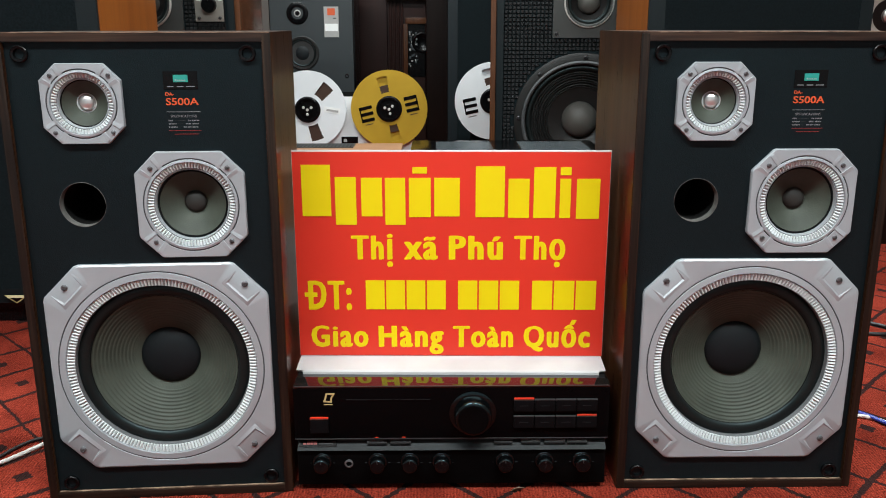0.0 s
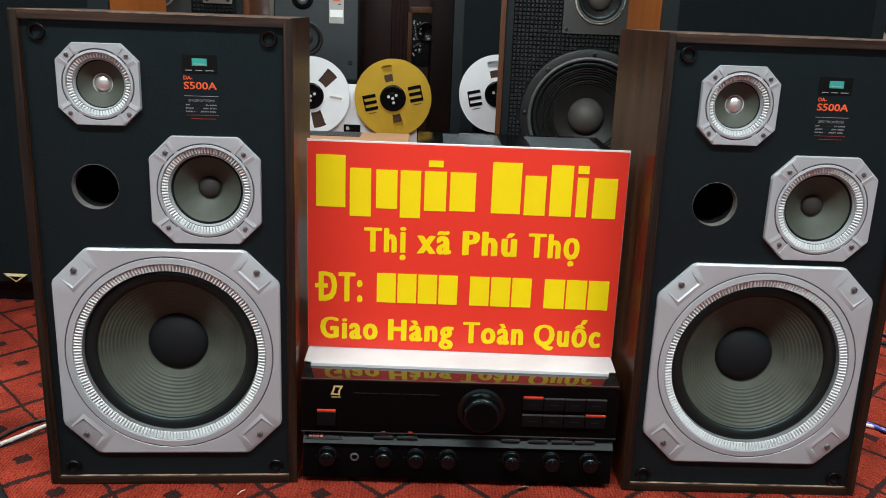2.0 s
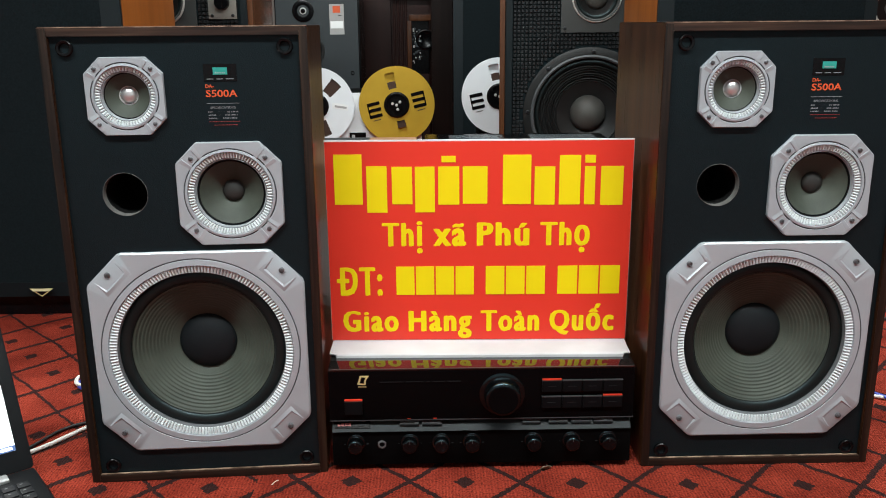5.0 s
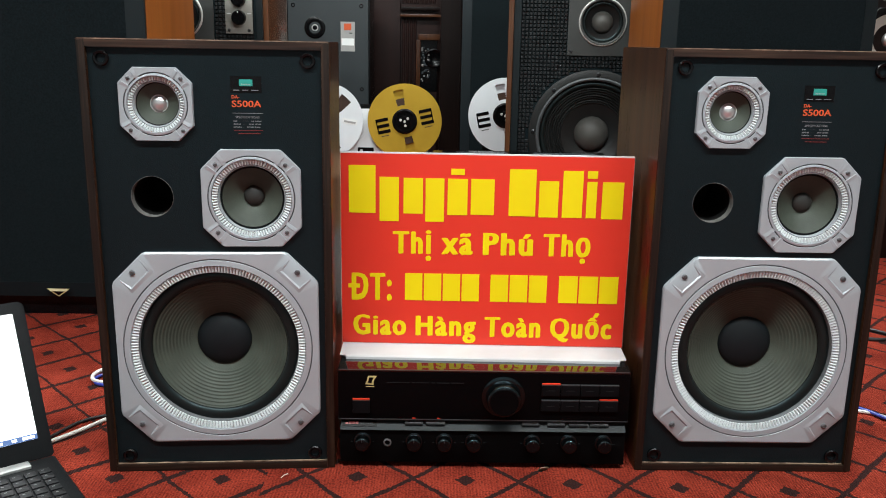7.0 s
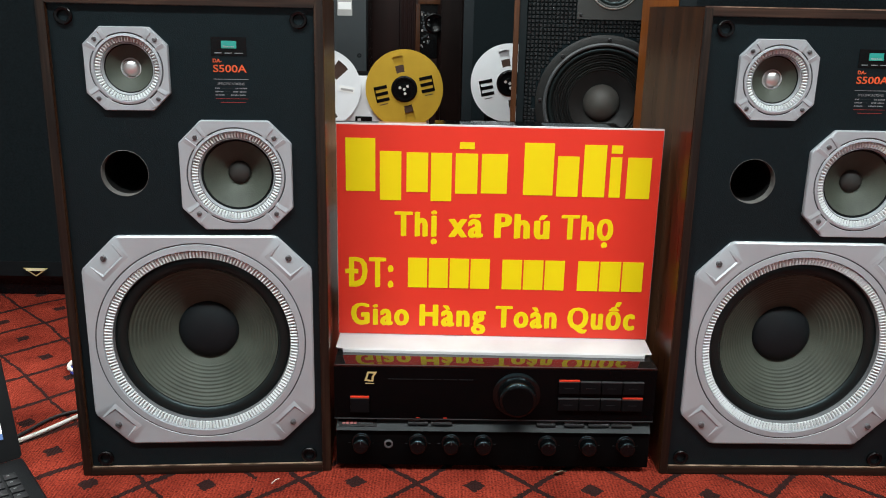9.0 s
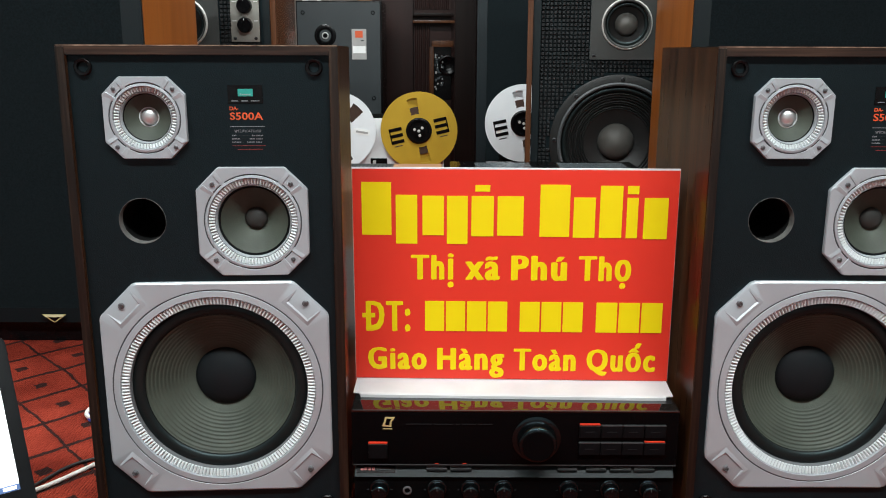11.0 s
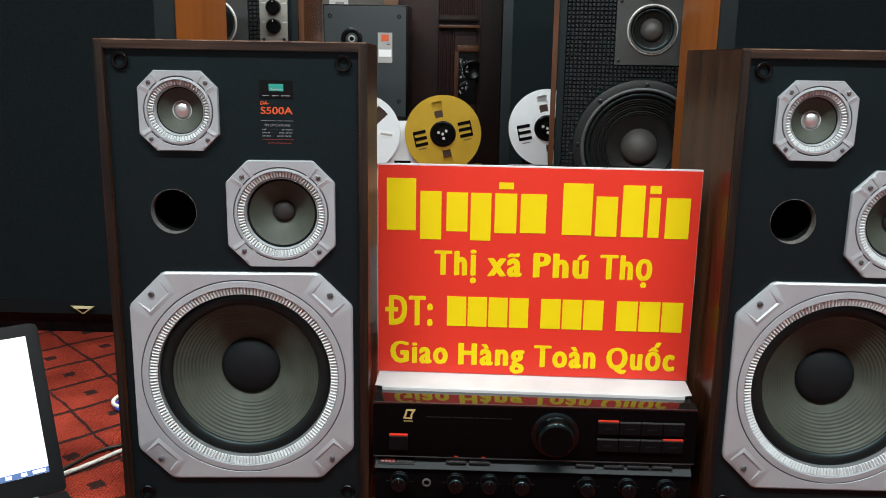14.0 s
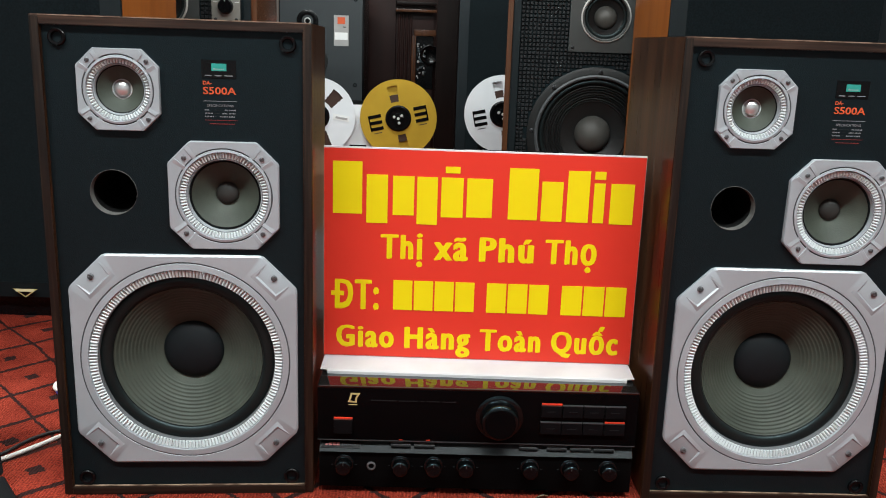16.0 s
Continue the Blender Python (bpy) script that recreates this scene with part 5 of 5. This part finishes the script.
def display_cabinet():
    """Dark lacquered display cabinet with a fluted pilaster, a ledge and a small glazed niche."""
    thing = tagged(new("display_cabinet"), "dark red-brown lacquered cabinet with fluted column and niche", "cabinet")
    thing.location = (0, 4.55, 0)
    part("door_panel", box_bm(0.19, 0.03, 1.25, (-0.318, 0.0, 0.635), 0.003), RED_BROWN, thing, "plain red-brown door")
    part("carcass", box_bm(0.66, 0.4, 1.26, (-0.10, 0.24, 0.63), 0.003), RED_BROWN, thing)
    part("column_back", box_bm(0.188, 0.02, 1.25, (-0.126, 0.012, 0.635)), RED_BROWN, thing)
    flute = bm_mesh("flute", lathe_bm([(0, 0), (0.0075, 0.0), (0.0075, 0.40), (0, 0.40)], 14, "z"), RED_BROWN)
    for k in range(9):
        put("flute", flute, thing, (-0.206 + 0.0195 * k, 0.002, 0.82))
    for k in range(4):
        put("flute", flute, thing, (-0.206 + 0.0195 * k, 0.002, 0.345))
    part("ledge", box_bm(0.20, 0.045, 0.016, (-0.120, -0.010, 0.792), 0.004), DARK_WOOD, thing)
    part("ledge", box_bm(0.21, 0.055, 0.014, (-0.118, -0.012, 0.758), 0.004), BROWN_WOOD, thing)
    part("niche_head", box_bm(0.11, 0.03, 0.03, (-0.075, -0.008, 0.652), 0.003), BROWN_WOOD, thing, "brown niche rail")
    part("niche_stile", box_bm(0.022, 0.03, 0.29, (-0.130, -0.008, 0.492), 0.003), BROWN_WOOD, thing)
    part("niche_back", box_bm(0.085, 0.004, 0.26, (-0.075, 0.0, 0.505)), PLASTIC, thing)
    part("niche_ring", lathe_bm([(0.05, 0), (0.05, -0.008), (0.044, -0.010), (0.03, 0.0), (0, 0.002)], 36), PLASTIC, thing, at=(-0.048, -0.004, 0.545))
    rnd = random.Random(5)
    for k in range(44):
        part("niche_trinket", box_bm(rnd.uniform(0.004, 0.013), 0.006, rnd.uniform(0.004, 0.013), (rnd.uniform(-0.112, -0.070), -0.005, rnd.uniform(0.43, 0.60)), 0.0015), rnd.choice((LABEL_GREY, SMOKED, SMOKED)), thing)
    part("dark_panel", box_bm(0.19, 0.03, 1.25, (0.075, -0.62, 0.63), 0.006), DARK_WOOD, thing, "glossy dark brown panel")
    return thing


display_cabinet()


def wall_board():
    thing = tagged(new("notice_board"), "white notice board with faint grey lettering on the wall", "notice board")
    thing.location = (-0.90, 5.694, 1.02)
    part("board", box_bm(0.12, 0.012, 0.34, (0, 0, 0), 0.002), POSTER, thing)
    for k in range(7):
        part("print_bar", bar_bm(-0.02, 0.035, -0.155 + 0.045 * k, -0.128 + 0.045 * k, -0.0068), LABEL_GREY, thing)
    post = tagged(new("wooden_post"), "tan wooden post against the wall", "post")
    post.location = (-0.56, 5.62, 0)
    part("shaft", box_bm(0.085, 0.06, 1.6, (0, 0, 0.8), 0.004), TAN_WOOD, post)


wall_board()


# ---- two components behind the sign ----
def component(label, x0, x1, y0, y1, h, top, vents):
    thing = tagged(new("hifi_component"), label, "receiver", "components behind the sign")
    cx, cy = (x0 + x1) / 2, (y0 + y1) / 2
    w, d = x1 - x0, y1 - y0
    thing.location = (cx, cy, 0)
    part("case", box_bm(w, d, h - 0.012, (0, 0, (h - 0.012) / 2 + 0.002), 0.004), top if vents else AMP_METAL, thing)
    if vents:
        part("front_panel", box_bm(w - 0.012, 0.006, (h - 0.03) * 0.62, (0, -d / 2 - 0.003, h * 0.36), 0.001), LABEL_GREY, thing, "silver front panel")
    part("lid", box_bm(w + 0.004, d + 0.002, 0.012, (0, 0, h - 0.005), 0.003), top, thing)
    if vents:
        part("vent_field", box_bm(w * 0.72, d * 0.17, 0.003, (-0.055, d * 0.38, h + 0.0015)), GREY_PLATE, thing, "perforated grey vent")
        slot = bm_mesh("vent_slot", box_bm(0.004, 0.05, 0.002), STRIP)
        for k in range(34):
            put("vent_slot", slot, thing, (-0.055 - w * 0.345 + k * w * 0.69 / 33, d * 0.38, h + 0.0028))
    else:
        part("clear_pane", box_bm(w * 0.36, d * 0.82, 0.003, (w * 0.26, 0, h + 0.0018)), SMOKED, thing, "grey glossy pane")
        part("clear_pane", box_bm(w * 0.30, d * 0.82, 0.003, (-w * 0.22, 0, h + 0.0018)), SMOKED, thing, "grey glossy pane")
    return thing


component("tan wooden receiver with a perforated top", -0.520, -0.070, 1.86, 2.28, 0.338, TAN_WOOD, True)
component("black glossy turntable with grey panes on top", -0.045, 0.425, 1.90, 2.38, 0.332, GLOSS_BLACK, False)


# ---- small speaker past the far grille ----
def horn_speaker():
    thing = tagged(new("horn_speaker"), "brown wooden speaker with a cream horn and bright dome", "loudspeaker")
    thing.location = (1.36, 2.55, 0)
    part("cabinet", box_bm(0.40, 0.3, 1.05, (0, 0.155, 0.525), 0.004), DARK_WOOD, thing)
    part("front_frame", box_bm(0.40, 0.01, 1.05, (0, 0, 0.525), 0.003), DARK_WOOD, thing)
    f = part("horn_frame", frame_bm(0.090, 0.05, 0.082, 0.078, 0.070, 0.008, 96), PLASTIC, thing, "black eight-sided horn frame", at=(-0.085, -0.014, 0.655))
    part("horn", lathe_bm([(0.074, 0.0), (0.06, 0.004), (0.03, 0.014), (0.02, 0.016)], 40), CREAM, f)
    part("dome", lathe_bm([(0.022, 0.014), (0.018, 0.002), (0.01, -0.004), (0, -0.006)], 30), CHROME, f)
    part("label", box_bm(0.03, 0.002, 0.03, (-0.15, -0.006, 0.80)), TAN_WOOD, thing)
    part("silver_plate", box_bm(0.06, 0.003, 0.05, (-0.085, -0.006, 0.79)), LABEL_GREY, thing)


horn_speaker()


# ---- laptop ----
def laptop():
    thing = tagged(new("laptop"), "open black laptop with a lit white screen on the carpet", "laptop")
    ang = 38.0
    thing.matrix_world = pose(-0.602, 1.165, 0, 0, 0, ang)
    W, D, T = 0.365, 0.245, 0.020
    part("base", box_bm(W, D, T, (-W / 2, -D / 2, T / 2 + 0.001), 0.006, 3), LAPTOP, thing)
    part("rim", box_bm(W - 0.002, D - 0.002, 0.0015, (-W / 2, -D / 2, T * 0.55)), HINGE, thing)
    part("hinge_bar", box_bm(W - 0.075, 0.020, 0.006, (-W / 2, -0.016, T + 0.002), 0.002), HINGE, thing, "silver hinge bar")
    key = bm_mesh("key", box_bm(0.0155, 0.0150, 0.003, (0, 0, 0), 0.0012), KEY)
    mark = bm_mesh("key_mark", box_bm(0.0034, 0.0018, 0.0004), KEY_INK)
    for r in range(6):
        for c in range(17):
            x, y = -0.026 - 0.0188 * c, -0.048 - 0.0186 * r
            k = put("key", key, thing, (x, y, T + 0.0022))
            put("key_mark", mark, k, (-0.002, 0.002, 0.0016))
    lid = part("screen_lid", slab_bm([(-0.004, 0.0), (0.0, 0.004), (0.0, 0.229), (-0.0026, 0.2354), (-0.009, 0.238), (-W + 0.009, 0.238), (-W + 0.0026, 0.2354), (-W, 0.229), (-W, 0.004), (-W + 0.004, 0.0)], 0.007, bevel=0.0012), LAPTOP, thing, "black screen bezel", at=(0, 0.0, T))
    lid.rotation_euler = (radians(-27), 0, 0)
    part("display", box_bm(W - 0.036, 0.0016, 0.190, (-W / 2, -0.0006, 0.125)), SCREEN, lid, "glowing white page")
    part("task_bar", box_bm(W - 0.036, 0.0016, 0.008, (-W / 2, -0.0011, 0.0340)), SCREEN_BLUE, lid)
    for k in range(9):
        part("task_icon", box_bm(0.007 if k else 0.016, 0.0008, 0.004, (-0.030 - 0.019 * k, -0.0020, 0.0340)), SCREEN, lid)


laptop()


# ---- cables and crumbs on the carpet ----
def cable(points, r, material, label):
    ob = part("cable", tube_curve_bm(points, r), material)
    return tagged(ob, label, "cable", "cables on the carpet")


cable([(-0.80, 1.10, 0.0035), (-0.72, 1.165, 0.0035), (-0.64, 1.245, 0.0035), (-0.587, 1.324, 0.0035), (-0.52, 1.43, 0.0035), (-0.40, 1.52, 0.0035)], 0.0034, CABLE_WHITE, "white cable lying on the carpet by the laptop")
cable([(-0.76, 1.14, 0.003), (-0.665, 1.235, 0.003), (-0.625, 1.315, 0.003), (-0.575, 1.352, 0.003), (-0.48, 1.42, 0.003), (-0.38, 1.46, 0.003)], 0.0026, CABLE_BLACK, "thin black cable lying on the carpet")
cable([(-0.55, 1.49, 0.004), (-0.62, 1.475, 0.005), (-0.668, 1.485, 0.006), (-0.676, 1.52, 0.008), (-0.635, 1.548, 0.012), (-0.56, 1.545, 0.006)], 0.0035, CABLE_WHITE, "pale looped cable lying on the carpet")
cable([(-0.55, 1.483, 0.003), (-0.62, 1.467, 0.003), (-0.662, 1.478, 0.003), (-0.669, 1.510, 0.004), (-0.63, 1.535, 0.004), (-0.56, 1.532, 0.003)], 0.003, CABLE_BLUE, "blue looped cable lying on the carpet")
cable([(0.60, 1.47, 0.005), (0.665, 1.435, 0.005), (0.718, 1.402, 0.005), (0.752, 1.350, 0.005), (0.80, 1.30, 0.005), (0.95, 1.27, 0.005)], 0.0034, CABLE_BLUE, "blue cable lying on the carpet")
cable([(0.60, 1.455, 0.004), (0.68, 1.405, 0.004), (0.73, 1.385, 0.004), (0.775, 1.345, 0.004), (0.90, 1.31, 0.004)], 0.003, CABLE_WHITE, "white cable lying on the carpet")
cable([(0.80, 1.83, 0.004), (0.90, 1.86, 0.004), (0.96, 1.84, 0.004), (0.985, 1.80, 0.004), (0.95, 1.775, 0.004), (0.90, 1.785, 0.004)], 0.004, CABLE_BLACK, "black cable coiled on the carpet")

crumb = tagged(part("paper_scrap", slab_bm([(-0.008, -0.004), (0.003, -0.006), (0.009, 0.001), (0.002, 0.006), (-0.006, 0.004)], 0.0012), SCRAP), "crumpled dull tan scrap on the carpet", "scrap")
crumb.matrix_world = pose(0.126, 1.168, 0.004, 40, 0, 15)

thread = tagged(part("thread", tube_curve_bm([(-0.262, 1.135, 0.003), (-0.258, 1.142, 0.004), (-0.254, 1.147, 0.003)], 0.0006, 6, 6), CABLE_WHITE), "short white thread lying on the carpet", "thread")
